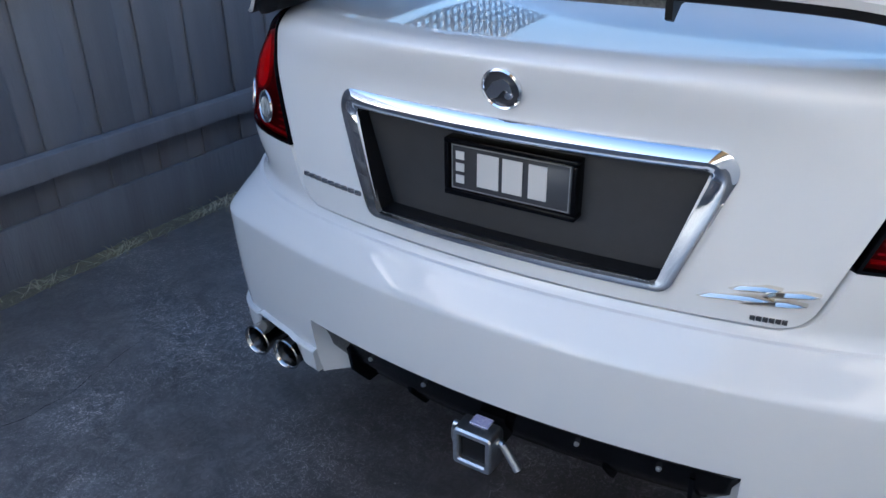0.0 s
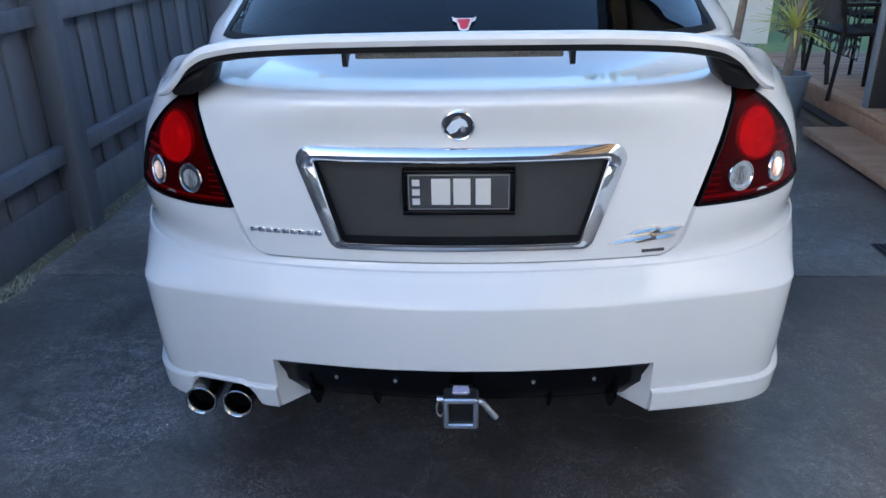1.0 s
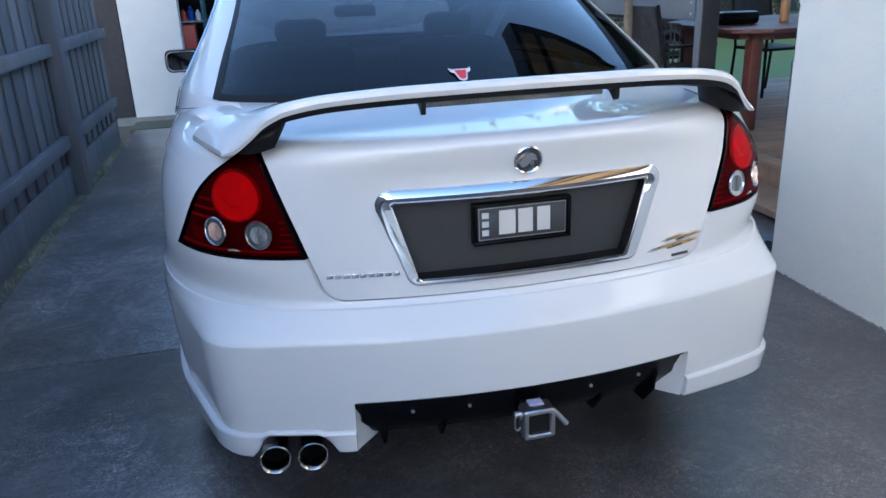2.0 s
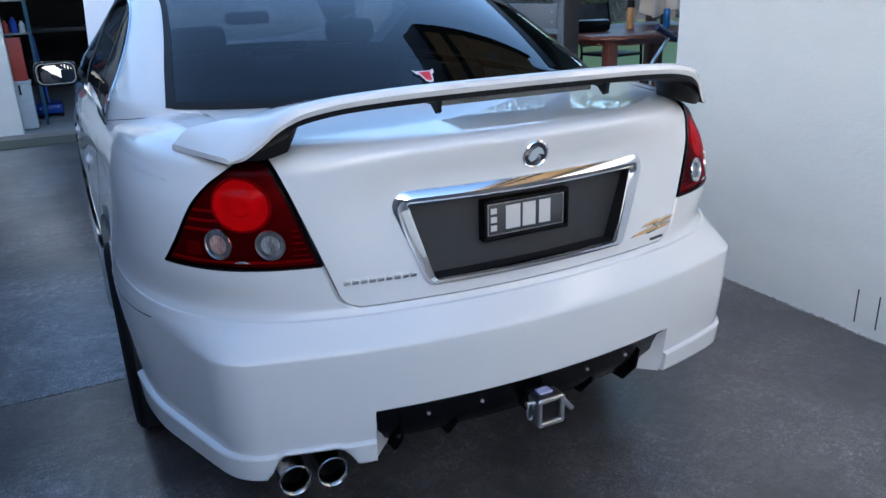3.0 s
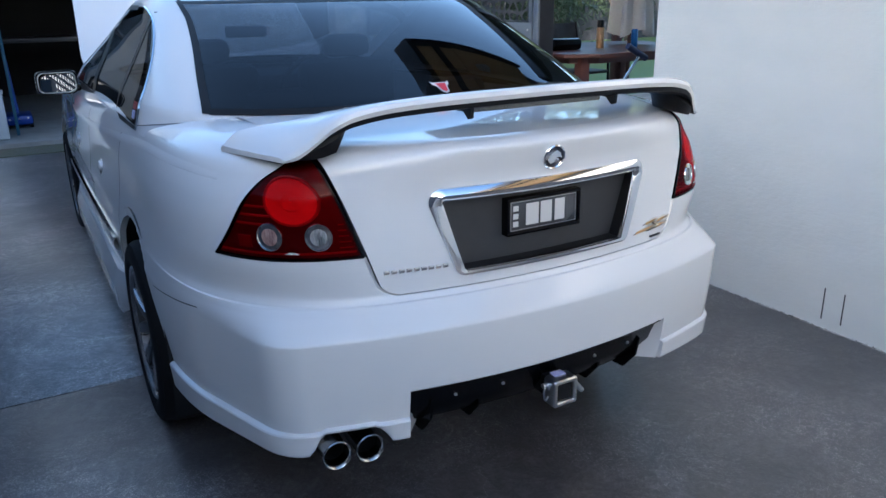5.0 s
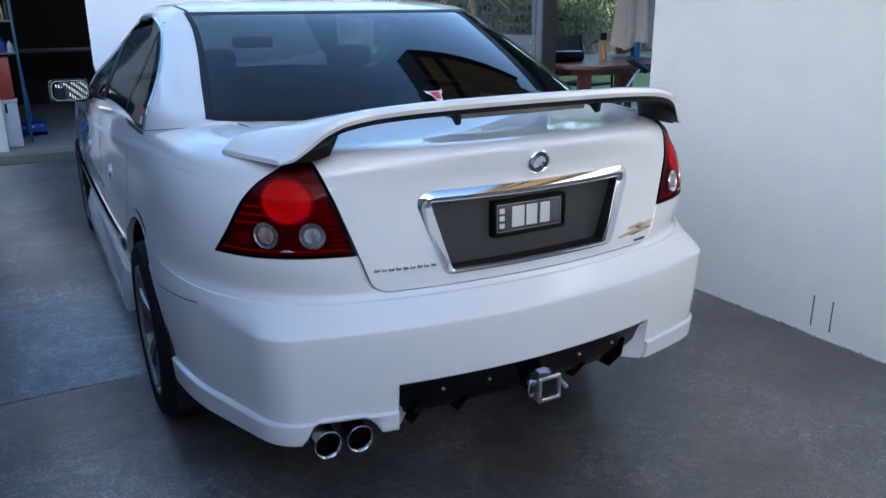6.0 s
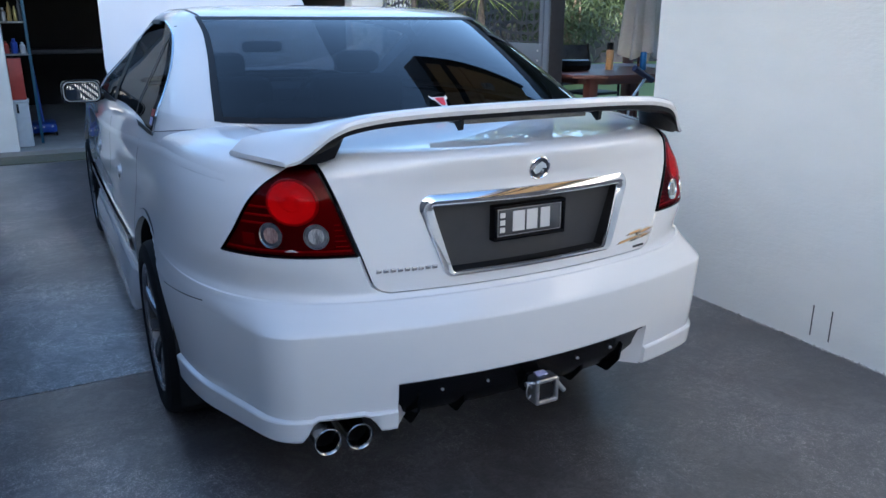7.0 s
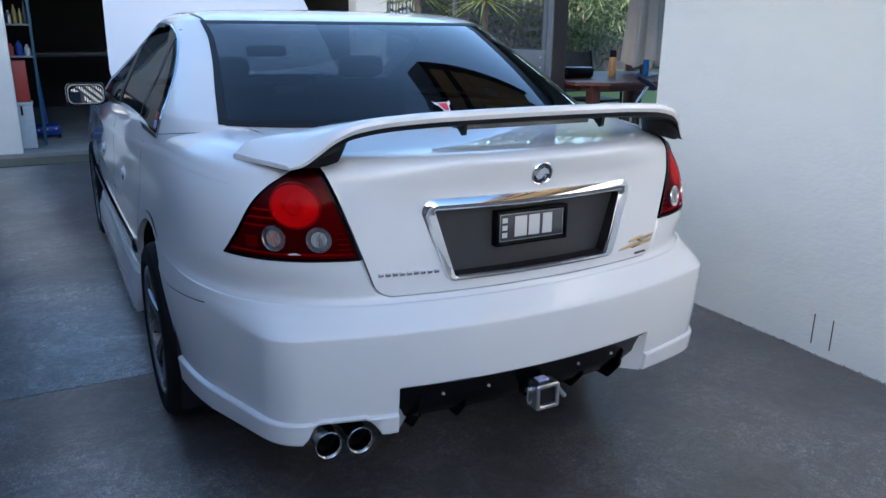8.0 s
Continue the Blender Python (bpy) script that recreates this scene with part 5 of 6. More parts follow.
# weeds and straw along the fence's foot
rng = random.Random(12)
bm = bmesh.new()
for i in range(3600):
    yy = rng.uniform(1.2, 8.8)
    dens = 0.12 + 0.88 * (math.sin(yy * 2.1) * math.sin(yy * 5.3 + 1) + 0.4 * math.sin(yy * 17) > 0.05)
    if rng.random() > dens:
        continue
    x = FENCE_X + 0.035 + abs(rng.gauss(0, 0.024 + 0.018 * max(0, math.sin(yy * 3.7))))
    a, h, l = rng.uniform(0, 6.28), rng.uniform(0.003, 0.03), rng.uniform(0.02, 0.085)
    d = Vector((math.cos(a), math.sin(a), 0))
    w = Vector((-d.y, d.x, 0)) * 0.0017
    p = Vector((x, yy, 0.001))
    v = [bm.verts.new(q) for q in (p - w, p + w, p + d * l * 0.6 + Vector((0, 0, h)) + w * 0.7, p + d * l * 0.6 + Vector((0, 0, h)) - w * 0.7)]
    t = bm.verts.new(p + d * l + Vector((0, 0, h * 0.8)))
    bm.faces.new(v)
    bm.faces.new((v[3], v[2], t))
solo("weeds", bm, material("dry_weeds", (0.23, 0.235, 0.13), 0.8, grain=1, scale=9, tint=(0.48, 0.44, 0.34)), "dry straw and small weeds along the fence's foot", "weeds", "stuff")
bm = bmesh.new()
rows = []
for i in range(121):
    yy = 1.0 + 7.8 * i / 120
    w = 0.02 + 0.03 * abs(math.sin(yy * 3.1)) * rng.random()
    rows.append([(FENCE_X - 0.01, yy, 0.004), (FENCE_X + 0.03 + w, yy, 0.003), (FENCE_X + 0.045 + w, yy, 0.0008)])
sheet(bm, rows)
solo("dirt_strip", bm, SOIL, "thin strip of soil along the fence's foot", "soil", "stuff")

# ---- garage ----
solo("wall_north", boxed(-2.0, GY, -0.03, -1.39, GY + 0.25, 3.2), RENDER_WALL, "white rendered pier beside the open garage door", "wall", "structure")
solo("wall_north_2", boxed(2.45, GY, -0.03, 3.3, GY + 0.25, 3.2), RENDER_WALL, "white rendered wall beside the garage door", "wall", "structure")
solo("wall_north_3", boxed(-1.39, GY, 2.3, 2.45, GY + 0.25, 3.2), RENDER_WALL, "white rendered lintel over the garage door", "wall", "structure")
solo("wall_garage_back", boxed(-2.4, GY + 5.0, 0.04, 2.9, GY + 5.2, 2.9), SHADED_ROOM, "dark back wall of the garage, the room's shade in its colour", "wall", "structure")
solo("wall_garage_west", boxed(-2.4, GY + 0.25, 0.04, -2.2, GY + 5.0, 2.9), SHADED_ROOM, "dark side wall of the garage, the room's shade in its colour", "wall", "structure")
solo("wall_garage_east", boxed(2.7, GY + 0.25, 0.04, 2.9, GY + 5.0, 2.9), SHADED_ROOM, "dark side wall of the garage, the room's shade in its colour", "wall", "structure")
solo("ceiling_garage", boxed(-2.4, GY + 0.25, 2.75, 2.9, GY + 5.2, 2.9), SHADED_ROOM, "dark garage ceiling, the room's shade in its colour", "ceiling", "structure")
solo("floor_garage", boxed(-2.2, GY - 0.05, -0.03, 2.7, GY + 5.0, 0.05), BARE_CONCRETE, "bare concrete garage floor", "floor", "structure")
solo("verge", boxed(-2.0, 9.45, -0.03, 2.6, GY - 0.05, 0.008), material("mossy_verge", (0.10, 0.11, 0.06), 0.9, grain=1, scale=25, tint=(0.14, 0.13, 0.11), bump=0.5), "mossy strip before the garage floor", "verge", "structure")
# dark panel that closes the gap left of the pier
solo("gate", boxed(-3.4, GY + 0.05, 0, -2.02, GY + 0.1, 1.9), DARK_POST, "dark upright panel beside the garage pier", "gate", "structure")
# shelf with odds and ends
shelf = thing("shelf_unit", (-1.55, 10.75, 0.05), "blue steel shelf unit packed with cans and bottles", "shelf")
for x in (-2.0, -1.16):
    for yy in (10.55, 10.95):
        part("upright", boxed(x - 0.015, yy - 0.02, 0.05, x + 0.015, yy + 0.02, 2.0, bevel=0.003), material("teal_steel", (0.03, 0.11, 0.17), 0.5, grain=0.4), shelf)
for z in (1.02, 1.36, 1.75):
    part("shelf_board", boxed(-2.0, 10.53, z, -1.15, 10.97, z + 0.02, bevel=0.003), BARE_CONCRETE, shelf)
rng = random.Random(2)
for i, (x, z, h, r, m_) in enumerate(((-1.30, 1.38, 0.20, 0.022, material("amber", (0.30, 0.20, 0.05), 0.3)), (-1.245, 1.38, 0.16, 0.02, material("brass_can", (0.35, 0.27, 0.10), 0.35, 0.8)), (-1.20, 1.38, 0.24, 0.018, DARK_METAL), (-1.36, 1.38, 0.14, 0.03, STEEL), (-1.22, 1.04, 0.12, 0.03, WHITE_PL), (-1.30, 1.04, 0.16, 0.035, BLUE), (-1.38, 1.04, 0.13, 0.03, RED))):
    b = bmesh.new()
    lathe(b, [(0.0005, 0), (r, 0), (r, h * 0.7), (r * 0.5, h * 0.82), (r * 0.45, h), (0.0005, h)], Matrix.Translation((x, 10.60, z)), 16)
    solo("bottle", b, m_, "bottle of workshop fluid on a shelf", "bottle", group="bottles on the shelf")
tub = thing("storage_tub", (-1.3, 10.4, 0.05), "white plastic tub with a dark catch on the garage floor", "tub")
part("body", boxed(-1.62, 10.30, 0.05, -1.245, 10.50, 0.53, bevel=0.015), WHITE_PL, tub)
part("lid", boxed(-1.63, 10.29, 0.53, -1.235, 10.51, 0.56, bevel=0.008), WHITE_PL, tub)
part("catch", boxed(-1.365, 10.283, 0.42, -1.345, 10.30, 0.52, bevel=0.003), BLACK, tub)
solo("red_crate", boxed(-1.58, 10.31, 0.562, -1.255, 10.49, 1.0, bevel=0.012), RED, "red plastic crate standing on a white tub", "crate")
jack = thing("trolley_jack", (-1.1, 11.3, 0.05), "blue trolley jack with a long handle on the garage floor", "jack")
b = boxed(-1.27, 11.05, 0.09, -0.98, 11.55, 0.20, bevel=0.03)
part("body", b, BLUE, jack)
for x in (-1.25, -1.0):
    for yy in (11.10, 11.5):
        part("caster", tube(bmesh.new(), (x - 0.015, yy, 0.085), (x + 0.015, yy, 0.085), 0.035, seg=20), BLACK, jack)
part("handle", tube(bmesh.new(), (-1.12, 11.3, 0.16), (-1.16, 11.6, 0.95), 0.016), BLUE, jack)
for x, z in ((-1.22, 0.16), (-1.125, 0.165), (-1.03, 0.17)):
    part("bolt", lathe(bmesh.new(), [(0.0004, 0.006), (0.011, 0.005), (0.012, -0.004)], pose(x, 11.048, z, 90, 0, 0), 12), STEEL, jack)
bench = thing("work_bench", (0.2, 13.6, 0.05), "work bench at the back of the garage, coloured dark for the room's shade", "bench")
# dark worktop: the garage's dimness is put into its colour
part("worktop", boxed(-1.6, 13.3, 0.92, 1.8, 14.1, 0.98, bevel=0.01), DARK_METAL, bench)
for x in (-1.5, 0.1, 1.7):
    part("leg", boxed(x - 0.04, 13.4, 0.05, x + 0.04, 13.5, 0.92), DARK_METAL, bench)

# ---- deck and patio ----
DECK_X, DECK_Z = 2.53, 0.22
deck = thing("deck", (4, 6, 0), "brown timber deck with a low step along its edge", "deck", kind="structure")
for i in range(30):
    y0 = 3.98 + 0.142 * i
    part("board", boxed(DECK_X + 0.10, y0, DECK_Z - 0.03, 7.5, y0 + 0.136, DECK_Z, bevel=0.003), TIMBER, deck)
part("border_board", boxed(DECK_X - 0.01, 3.93, DECK_Z - 0.03, DECK_X + 0.095, 8.3, DECK_Z + 0.001, bevel=0.003), TIMBER, deck)
part("fascia_board", boxed(DECK_X, 3.93, 0.068, DECK_X + 0.025, 8.3, DECK_Z - 0.031, bevel=0.003), TIMBER, deck)
part("step_board", boxed(2.215, 3.93, 0.02, DECK_X + 0.02, 6.12, 0.068, bevel=0.008), TIMBER, deck)
part("bearer", boxed(DECK_X + 0.03, 3.93, 0.0, 7.4, 8.2, DECK_Z - 0.032), DARK_METAL, deck)
# eave of the house over the drive
eave = thing("ceiling_eave", (1.4, 0, 2.7), "brown timber-lined house eave with a dark gutter board", "eave", kind="structure")
part("soffit", boxed(0.95, -10.0, 2.70, 2.1, 4.42, 2.76), SOFFIT, eave)
part("gutter_board", boxed(0.90, -10.0, 2.62, 0.948, 4.47, 2.86, bevel=0.006), DARK_POST, eave)
part("end_board", boxed(0.95, 4.424, 2.62, 2.1, 4.47, 2.86, bevel=0.006), DARK_POST, eave)
part("roof_sheet", boxed(0.93, -10.0, 2.862, 6.0, 4.46, 2.90), DARK_METAL, eave)
for x in (1.12, 1.30):
    part("cover_strip", boxed(x, -10.0, 2.676, x + 0.05, 4.42, 2.698), DARK_POST if x < 1.2 else SOFFIT, eave)
lampfit = thing("soffit_light", (1.5, 4.2, 2.7), "small cream bulkhead light under the eave", "lamp")
part("base", boxed(1.42, 4.10, 2.66, 1.54, 4.20, 2.698, bevel=0.012), CLOTH, lampfit)
part("lens", boxed(1.44, 4.11, 2.61, 1.52, 4.19, 2.659, bevel=0.02), WHITE_PL, lampfit)
PX, PYY = 2.535, 5.98
proof = thing("ceiling_patio", (4, 6, 2.6), "dark lined patio roof over the deck", "roof", kind="structure")
part("lining", boxed(2.48, 4.48, 2.585, 5.4, 7.75, 2.62), DARK_POST, proof)
part("roof_sheet", boxed(2.42, 4.48, 2.622, 5.46, 7.80, 2.66), DARK_METAL, proof)
part("edge_beam", boxed(2.42, 4.48, 2.45, 2.478, 7.80, 2.621, bevel=0.004), POST_PAINT, proof)
ppost = thing("patio_post", (2.65, 6.0, DECK_Z), "dark square patio post with a grey side board", "post", kind="structure")
part("shaft", boxed(PX + 0.02, PYY, DECK_Z, PX + 0.155, PYY + 0.07, 2.58, bevel=0.005), DARK_POST, ppost)
part("side_board", boxed(PX, PYY + 0.004, DECK_Z, PX + 0.018, PYY + 0.066, 2.58, bevel=0.003), POST_PAINT, ppost)
solo("patio_post", boxed(4.78, 7.55, DECK_Z, 4.87, 7.64, 2.58, bevel=0.006), MAHOGANY, "brown timber patio post behind the table", "post", "structure")


def cut_screen(name, y0, y1, z0, z1, x, cell, seed, label):
    """A steel sheet with many irregular openings, framed by flat bars."""
    r = random.Random(seed)
    scr = thing(name, (x, (y0 + y1) / 2, z0), label, "screen")
    b = bmesh.new()
    ny, nz = max(2, round((y1 - y0) / cell)), max(2, round((z1 - z0) / cell))
    grid = [[(y0 + (y1 - y0) * (i + (r.uniform(-0.38, 0.38) if 0 < i < ny else 0)) / ny, z0 + (z1 - z0) * (j + (r.uniform(-0.38, 0.38) if 0 < j < nz else 0)) / nz) for i in range(ny + 1)] for j in range(nz + 1)]
    for j in range(nz):
        for i in range(ny):
            q = [grid[j][i], grid[j][i + 1], grid[j + 1][i + 1], grid[j + 1][i]]
            cy, cz = sum(p[0] for p in q) / 4, sum(p[1] for p in q) / 4
            out_q = [q[0], ((q[0][0] + q[1][0]) / 2, (q[0][1] + q[1][1]) / 2), q[1], ((q[1][0] + q[2][0]) / 2, (q[1][1] + q[2][1]) / 2), q[2], ((q[2][0] + q[3][0]) / 2, (q[2][1] + q[3][1]) / 2), q[3], ((q[3][0] + q[0][0]) / 2, (q[3][1] + q[0][1]) / 2)]
            k = [0.62 if n % 2 == 0 else 0.80 for n in range(8)]
            inn = [(cy + (p[0] - cy) * kk, cz + (p[1] - cz) * kk) for p, kk in zip(out_q, k)]
            sheet(b, [[(x, *p) for p in out_q], [(x, *p) for p in inn], [(x + 0.004, *p) for p in inn]], close=True)
    tagged(part("cut_sheet", b, DARK_METAL, scr), kind="stuff")
    return scr


upper = cut_screen("metal_screen", 6.20, 9.3, 1.22, 2.35, 2.60, 0.085, 3, "dark laser-cut steel screen above a grey rail")
for yy in (6.13, 7.70, 9.32):
    part("stile", boxed(2.585, yy, 1.20, 2.615, yy + 0.05, 2.40, bevel=0.003), POST_PAINT, upper)
part("rail", boxed(2.565, 6.11, 1.03, 2.60, 9.35, 1.215, bevel=0.004), POST_PAINT, upper)
for z in (1.08, 1.16):
    part("bolt", lathe(bmesh.new(), [(0.0004, 0.006), (0.008, 0.005), (0.009, -0.002)], Matrix.Translation((2.565, 6.16, z)) @ pose(0, 0, 0, 0, -90, 0), 10), STEEL, upper)
lower = cut_screen("metal_screen", 6.35, 7.9, 0.46, 1.00, 2.60, 0.075, 5, "dark laser-cut steel screen on two slanting feet")
for yy in (6.75, 7.2):
    part("foot", tube(bmesh.new(), (2.60, yy, DECK_Z), (2.60, yy + 0.08, 0.48), 0.018, seg=8), BLACK, lower)


def yucca(at, height, heads, seed):
    r = random.Random(seed)
    pot = thing("potted_yucca", at, "yucca with spiky green leaves in a blue-grey pot", "plant", "yuccas by the deck")
    o = Vector(at)
    part("pot", lathe(bmesh.new(), [(0.0005, 0), (0.10, 0), (0.115, 0.05), (0.135, 0.27), (0.142, 0.32), (0.150, 0.325), (0.150, 0.355), (0.130, 0.355), (0.125, 0.30), (0.0005, 0.30)], Matrix.Translation(o), 32), POT_GLAZE, pot)
    b = bmesh.new()
    n = 10
    rows = []
    for i in range(n + 1):
        u = i / n
        c = o + Vector((0.03 * math.sin(u * 4), 0.03 * math.cos(u * 3), 0.29 + (height - 0.29) * u))
        rows.append([c + Vector((math.cos(a) * (0.035 - 0.008 * u) * (1 + 0.15 * r.random()), math.sin(a) * (0.035 - 0.008 * u), 0)) for a in [2 * math.pi * k / 9 for k in range(9)]])
    sheet(b, rows, close=True)
    part("trunk", b, BARK, pot)
    for hz, count, ln in heads:
        b = bmesh.new()
        c = o + Vector((0.0, 0.0, hz))
        for i in range(count):
            a, el = r.uniform(0, 6.283), r.uniform(-0.35, 1.35)
            d = Vector((math.cos(a) * math.cos(el), math.sin(a) * math.cos(el), math.sin(el)))
            sd = d.cross(Vector((0, 0, 1))).normalized()
            l = ln * r.uniform(0.7, 1.1)
            rows = []
            for k in range(6):
                u = k / 5
                p = c + d * l * u + Vector((0, 0, -0.22 * l * u * u))
                w = 0.013 * (1 - u) ** 0.6 * (0.6 + 1.2 * min(u, 0.3))
                rows.append([p - sd * w, p + Vector((0, 0, -0.003)), p + sd * w])
            sheet(b, rows)
        part("leaves", b, YUCCA, pot)
    return pot


yucca((2.22, 6.52, 0), 1.62, ((0.66, 60, 0.34), (1.62, 90, 0.42)), 3)
yucca((2.25, 7.85, 0), 1.70, ((0.9, 40, 0.34), (1.70, 90, 0.42)), 9)

# table and what stands on it
TZ = 0.97
table = thing("patio_table", (3.6, 6.3, DECK_Z), "reddish-brown timber patio table with clipped corners on the deck", "table")
b = bmesh.new()
octo = [(2.98, 5.74), (4.30, 5.74), (4.52, 5.92), (4.52, 6.92), (4.30, 7.10), (2.98, 7.10), (2.76, 6.92), (2.76, 5.92)]
slab(b, octo, TZ - 0.03, TZ, "z")
bmesh.ops.bevel(b, geom=[e for e in b.edges], offset=0.005, segments=2, affect="EDGES")
part("tabletop", b, MAHOGANY, table)
b = bmesh.new()
slab(b, [(3.64 + (x - 3.64) * 0.86, 6.42 + (yy - 6.42) * 0.82) for x, yy in octo], TZ - 0.085, TZ - 0.031, "z")
part("apron", b, MAHOGANY, table)
for x in (2.98, 4.25):
    for yy in (5.96, 6.88):
        part("leg", boxed(x - 0.045, yy - 0.045, DECK_Z, x + 0.045, yy + 0.045, TZ - 0.032, bevel=0.006), MAHOGANY, table)
part("stretcher", boxed(2.96, 6.00, 0.40, 3.01, 6.84, 0.47, bevel=0.006), MAHOGANY, table)


def patio_chair(x, yy, turn):
    ch = thing("patio_chair", (0, 0, 0), "black patio chair with a woven back on the deck", "chair", "chairs round the table")
    z = 0
    for sx in (-0.22, 0.22):
        part("leg", tube(bmesh.new(), (sx, -0.22, z), (sx * 0.95, -0.2, 0.62), 0.014, seg=10), BLACK, ch)
        part("leg", tube(bmesh.new(), (sx, 0.24, z), (sx, 0.20, 0.45), 0.014, seg=10), BLACK, ch)
        part("back_post", tube(bmesh.new(), (sx, 0.20, 0.45), (sx, 0.30, 0.93), 0.013, seg=10), BLACK, ch)
        part("armrest", boxed(sx - 0.02, -0.22, 0.61, sx + 0.02, 0.24, 0.635, bevel=0.008), BLACK, ch)
    part("seat", boxed(-0.22, -0.22, 0.42, 0.22, 0.21, 0.45, bevel=0.012), BLACK, ch)
    b = bmesh.new()
    sheet(b, [[(-0.21 + 0.42 * i / 8, 0.22 + 0.08 * k / 4 + 0.02 * math.sin(math.pi * i / 8), 0.50 + 0.42 * k / 4) for i in range(9)] for k in range(5)])
    sheet(b, [[(-0.21 + 0.42 * i / 8, 0.235 + 0.08 * k / 4 + 0.02 * math.sin(math.pi * i / 8), 0.50 + 0.42 * k / 4) for i in range(9)] for k in range(5)])
    part("backrest", b, material("woven_black", (0.05, 0.05, 0.055), 0.7, grain=1, scale=120, tint=(0.015, 0.015, 0.017)), ch)
    ch.matrix_basis = pose(x, yy, DECK_Z, 0, 0, turn)
    return ch


first = patio_chair(3.15, 7.35, 0)
for x, yy, tn in ((4.15, 7.40, 6), (2.62, 6.45, 92), (4.75, 6.2, -90)):
    copy_thing(first, pose(x, yy, DECK_Z, 0, 0, tn))
solo("hard_case", boxed(2.90, 6.25, TZ, 3.22, 6.42, TZ + 0.10, bevel=0.03), GLOSS_BLACK, "black hard zip case lying on the table", "case")
can = thing("spray_can", (3.50, 6.35, TZ), "orange spray can with a black cap on the table", "can")
part("body", lathe(bmesh.new(), [(0.0005, 0), (0.033, 0), (0.034, 0.006), (0.034, 0.165), (0.028, 0.178)], Matrix.Translation((3.50, 6.35, TZ)), 24), material("orange_label", (0.50, 0.25, 0.09), 0.4, grain=0.8, scale=60, tint=(0.55, 0.40, 0.22)), can)
part("cap", lathe(bmesh.new(), [(0.030, 0.176), (0.031, 0.225), (0.026, 0.24), (0.0005, 0.24)], Matrix.Translation((3.50, 6.35, TZ)), 24), BLACK, can)
can = thing("drink_can", (3.72, 6.15, TZ), "tall blue drink can on the table", "can")
part("body", lathe(bmesh.new(), [(0.0005, 0), (0.026, 0), (0.029, 0.008), (0.029, 0.150), (0.025, 0.16), (0.0005, 0.158)], Matrix.Translation((3.72, 6.15, TZ)), 24), material("blue_can", (0.02, 0.16, 0.45), 0.3, 0.3, grain=0.4, scale=50, tint=(0.02, 0.08, 0.25)), can)
pole = thing("grip_pole", (2.82, 5.3, DECK_Z), "bent silver pole with a dark blue grip beside the table", "pole")
bm = tube(bmesh.new(), (2.822, 5.30, DECK_Z), (2.822, 5.30, 0.800), 0.011)
tube(bm, (2.822, 5.30, 0.800), (2.985, 5.30, 0.99), 0.011)
part("shaft", bm, CHROME, pole)
part("grip", tube(bmesh.new(), (2.856, 5.30, 1.057), (3.042, 5.30, 0.960), 0.024), material("navy_grip", (0.02, 0.025, 0.07), 0.6), pole)

# closed sunshade: canvas hanging in folds round a pole
shade = thing("closed_parasol", (4.05, 6.55, DECK_Z), "closed cream canvas parasol hanging in folds beside the table", "parasol")
part("pole", tube(bmesh.new(), (4.10, 6.62, DECK_Z), (4.10, 6.62, 2.55), 0.02), MAHOGANY, shade)
b = bmesh.new()
rows = []
for i in range(17):
    u = i / 16
    z = 2.45 - 1.38 * u
    rad = 0.05 + 0.13 * u**0.7
    rows.append([(4.10 + math.cos(a) * rad * (1 + 0.28 * math.sin(a * 7 + u)), 6.62 + math.sin(a) * rad * (1 + 0.28 * math.sin(a * 7 + u)), z + 0.035 * math.sin(a * 3 + 0.6) * u) for a in [2 * math.pi * k / 70 for k in range(70)]])
sheet(b, rows, close=True)
part("canvas", b, CLOTH, shade)

# ---- garden behind ----
solo("lawn", boxed(2.9, 8.32, -0.03, 40, 40, 0.03), GRASS, "mown green lawn behind the deck", "grass", "structure")
solo("wall_garden", boxed(2.6, 21.0, -0.03, 40, 21.15, 1.7), DARK_POST, "dark painted garden boundary fence", "fence", "structure")


def tree(at, h, spread, seed, leaves):
    r = random.Random(seed)
    o = Vector(at)
    tr = thing("tree", at, "bushy green garden tree with fine drooping leaves", "tree", "garden trees")
    b = bmesh.new()
    tips = []
    for k in range(7):
        a = r.uniform(0, 6.28)
        p = o.copy()
        d = Vector((math.cos(a) * 0.25, math.sin(a) * 0.25, 1)).normalized()
        rad = 0.06
        for s_ in range(6):
            q = p + d * h / 6.5
            tube(b, p, q, rad, rad * 0.75, 7)
            p, rad = q, rad * 0.75
            d = (d + Vector((r.uniform(-1, 1), r.uniform(-1, 1), r.uniform(-0.1, 0.5))) * 0.3 * spread).normalized()
            if s_ > 1:
                tips.append(p.copy())
    part("trunk", b, BARK, tr)
    vs, fs = [], []
    for i in range(leaves):
        t = r.choice(tips)
        c = t + Vector((r.gauss(0, 0.28), r.gauss(0, 0.28), r.gauss(-0.05, 0.25))) * spread
        a, el = r.uniform(0, 6.28), r.uniform(-1.2, 0.4)
        d = Vector((math.cos(a) * math.cos(el), math.sin(a) * math.cos(el), math.sin(el)))
        sd = d.cross(Vector((r.uniform(-1, 1), r.uniform(-1, 1), 1))).normalized()
        l, w = r.uniform(0.14, 0.32), r.uniform(0.012, 0.026)
        n = len(vs)
        vs += [c, c + d * l * 0.5 + sd * w, c + d * l, c + d * l * 0.5 - sd * w]
        fs.append((n, n + 1, n + 2, n + 3))
    me = bpy.data.meshes.new("crown")
    me.from_pydata([tuple(v) for v in vs], [], fs)
    me.materials.append(LEAF)
    part("crown", me, None, tr)


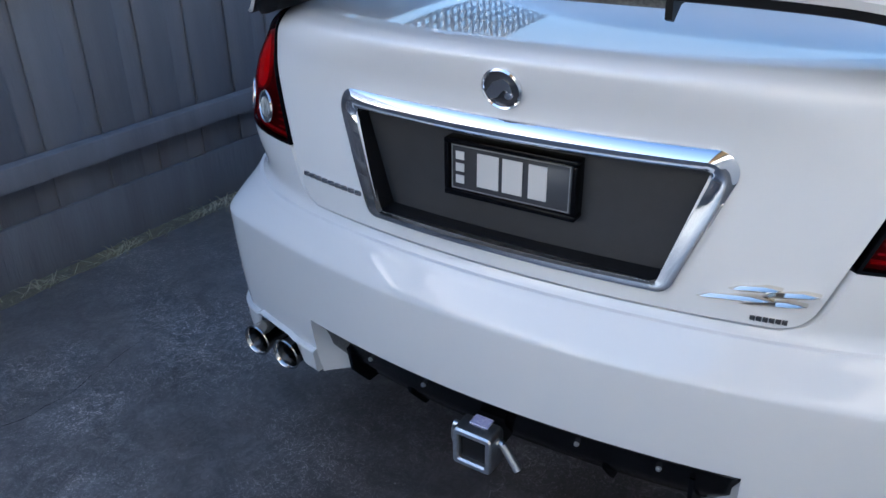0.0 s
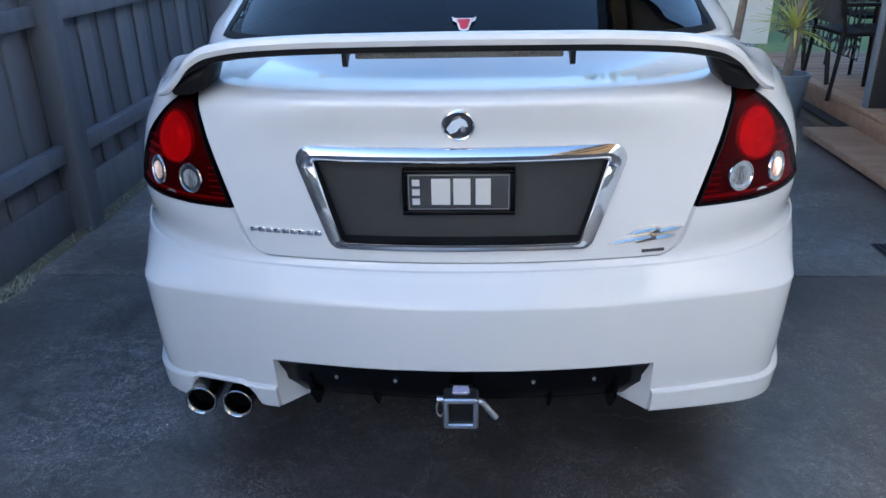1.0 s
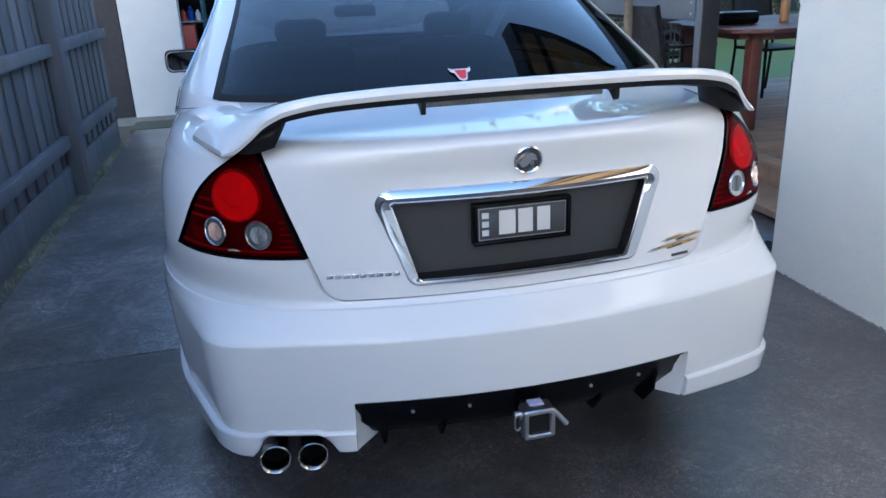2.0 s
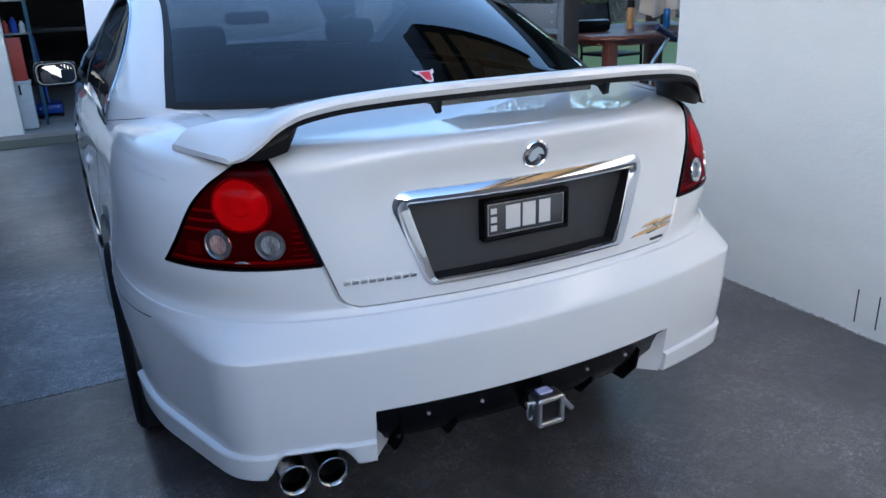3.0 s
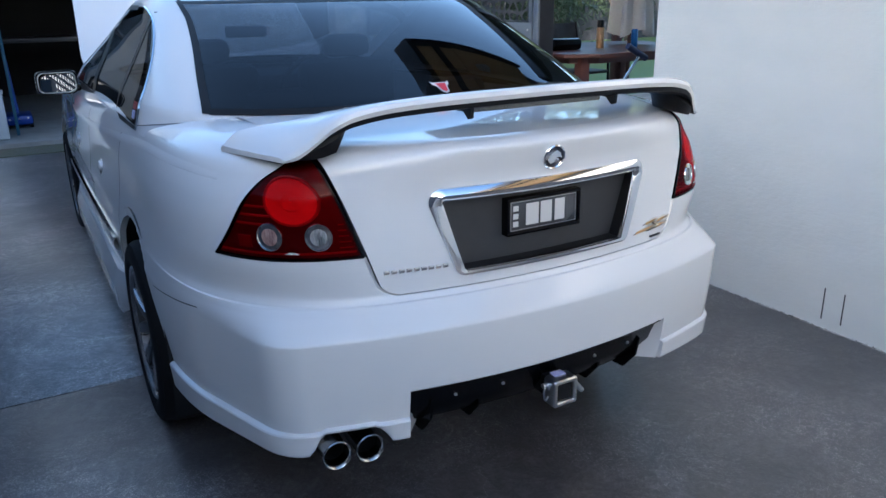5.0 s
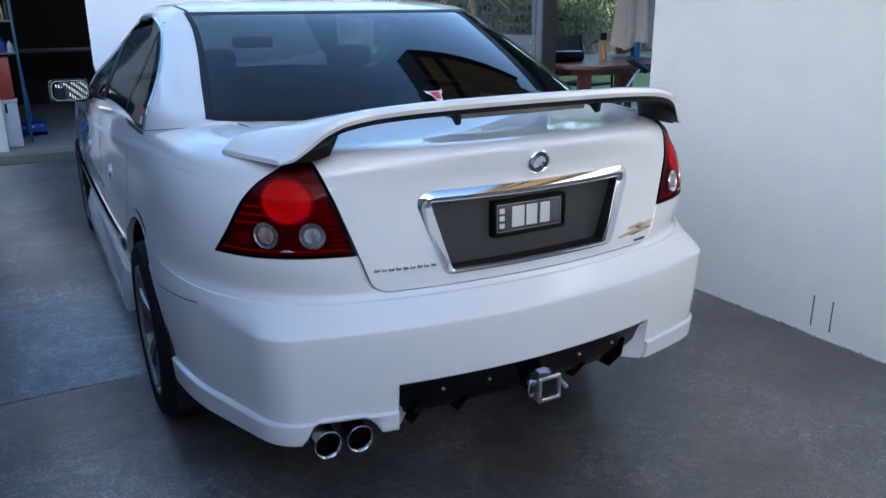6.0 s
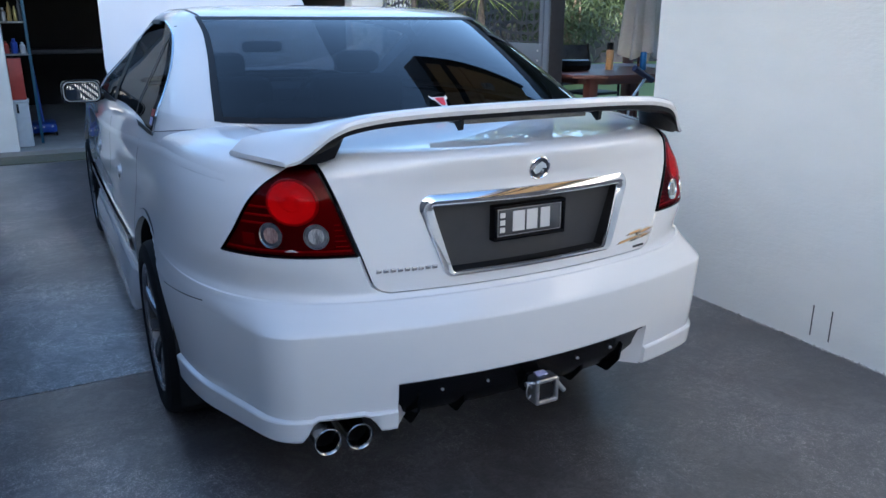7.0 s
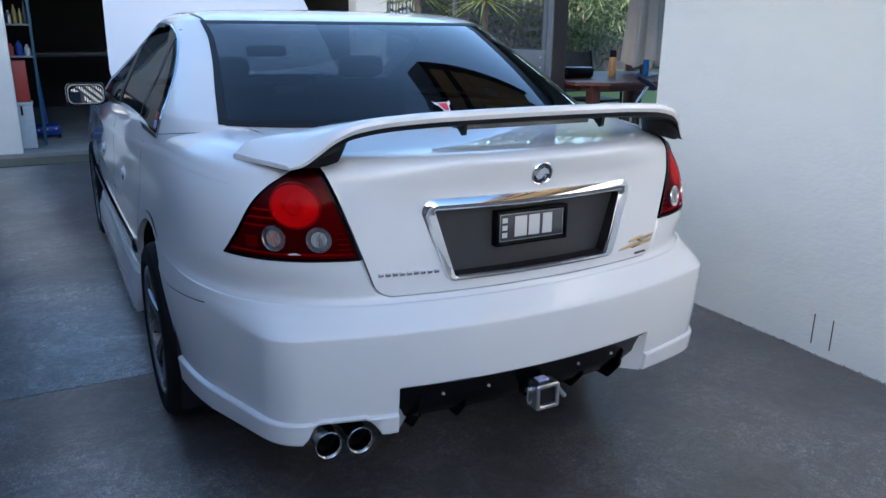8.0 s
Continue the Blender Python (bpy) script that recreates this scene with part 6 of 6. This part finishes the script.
for i, (x, yy, h) in enumerate(((6.5, 17.5, 4.2), (8.5, 18.5, 4.6), (10.5, 17.0, 4.4), (12.5, 18.6, 4.8), (14.5, 17.8, 4.4), (9.5, 15.0, 3.4), (5.0, 19.0, 4.6))):
    tree((x, yy, 0), h, 1.5, 20 + i, 6000)
# dense hedge behind the trees
rng = random.Random(31)
vs, fs = [], []
for i in range(26000):
    c = Vector((rng.uniform(2.5, 30), 21.6 + rng.uniform(-0.5, 0.5), rng.uniform(1.2, 6.2 + 0.6 * math.sin(i))))
    d = Vector((rng.uniform(-1, 1), rng.uniform(-0.4, 0.4), rng.uniform(-1, 0.6))).normalized()
    sd = d.cross(Vector((rng.uniform(-0.5, 0.5), 1, rng.uniform(-0.5, 0.5)))).normalized()
    ln, w = rng.uniform(0.2, 0.4), rng.uniform(0.04, 0.09)
    n = len(vs)
    vs += [tuple(c), tuple(c + d * ln * 0.5 + sd * w), tuple(c + d * ln), tuple(c + d * ln * 0.5 - sd * w)]
    fs.append((n, n + 1, n + 2, n + 3))
me = bpy.data.meshes.new("hedge")
me.from_pydata(vs, [], fs)
me.materials.append(LEAF)
tagged(part("hedge", me, None), "dense dark green hedge behind the garden fence", "hedge", kind="stuff")
# box added behind the leaves, the hedge's inner shade as its colour
solo("backdrop", boxed(2.5, 22.3, 0, 40, 22.6, 6.2), material("hedge_shade", (0.02, 0.03, 0.012), 0.9, grain=1, scale=3, tint=(0.04, 0.05, 0.02)), "shaded depth of the far hedge", "hedge", "structure")

# drain grate by the wall's end
grate = thing("drain_grate", (1.89, 4.19, 0), "small dark slotted drain grate set in the concrete", "grate")
part("frame", boxed(1.82, 4.11, 0.0, 2.00, 4.26, 0.004, bevel=0.001), DARK_METAL, grate)
for i in range(7):
    part("bar", boxed(1.827 + 0.0245 * i, 4.118, 0.0045, 1.840 + 0.0245 * i, 4.252, 0.008), BLACK, grate)
# render chips fallen along the wall, and flakes on the slab
rng = random.Random(77)
bm = bmesh.new()
for i in range(230):
    if i < 110:
        x, yy, r_ = WALL_X - 0.015 - abs(rng.gauss(0, 0.13)), rng.uniform(0.4, 3.9), rng.uniform(0.001, 0.004)
    else:
        x, yy, r_ = rng.uniform(-1.9, 1.6), rng.uniform(0.6, 4.6), rng.uniform(0.0012, 0.004)
    a = rng.uniform(0, 6.28)
    v = [bm.verts.new((x + r_ * rng.uniform(0.6, 1.3) * math.cos(a + k * 1.26), yy + r_ * rng.uniform(0.6, 1.3) * math.sin(a + k * 1.26), 0.0007)) for k in range(5)]
    t = bm.verts.new((x, yy, 0.0007 + r_ * 0.6))
    for k in range(5):
        bm.faces.new((v[k], v[(k + 1) % 5], t))
solo("render_chips", bm, material("pale_chip", (0.42, 0.40, 0.38), 0.9, grain=0.8, scale=90, tint=(0.2, 0.19, 0.18)), "tiny pale chips of render scattered on the concrete", "chips", "stuff")
# cracks last
crack([(-0.091, 2.914), (-0.02, 2.905), (0.05, 2.91), (0.20, 2.895), (0.31, 2.905)], 1, 0.0016, CRACK_PALE)
crack([(0.38, 2.935), (0.47, 2.93), (0.607, 2.905), (0.69, 2.90), (0.78, 2.98)], 2, 0.0017, CRACK_PALE)
crack([(-0.095, 2.905), (-0.10, 2.84), (-0.118, 2.76), (-0.10, 2.71), (-0.10, 2.66), (-0.16, 2.55), (-0.20, 2.40), (-0.21, 2.22)], 3, 0.0015, CRACK_PALE)
crack([(-0.10, 2.68), (-0.03, 2.665), (0.04, 2.66)], 5, 0.0011, CRACK_PALE)
crack([(0.78, 2.98), (0.80, 2.90), (0.86, 2.87)], 6, 0.0018, CRACK_PALE)
for k in range(16):
    r_ = random.Random(100 + k)
    x, yy, a = (0.74 if k % 2 else 0.45) + r_.gauss(0, 0.07), (2.92 if k % 2 else 2.62) + r_.gauss(0, 0.05), r_.uniform(0, 3.14)
    crack([(x, yy), (x + 0.05 * math.cos(a), yy + 0.05 * math.sin(a)), (x + 0.09 * math.cos(a + 0.7), yy + 0.09 * math.sin(a + 0.7))], 200 + k, 0.0009, CRACK_PALE)
crack([(1.05, 1.6), (1.35, 1.75), (1.60, 1.72)], 7, 0.0016, CRACK_DARK)
crack([(-1.35, 2.0), (-1.30, 2.35), (-1.36, 2.7)], 9, 0.0012, CRACK_DARK)
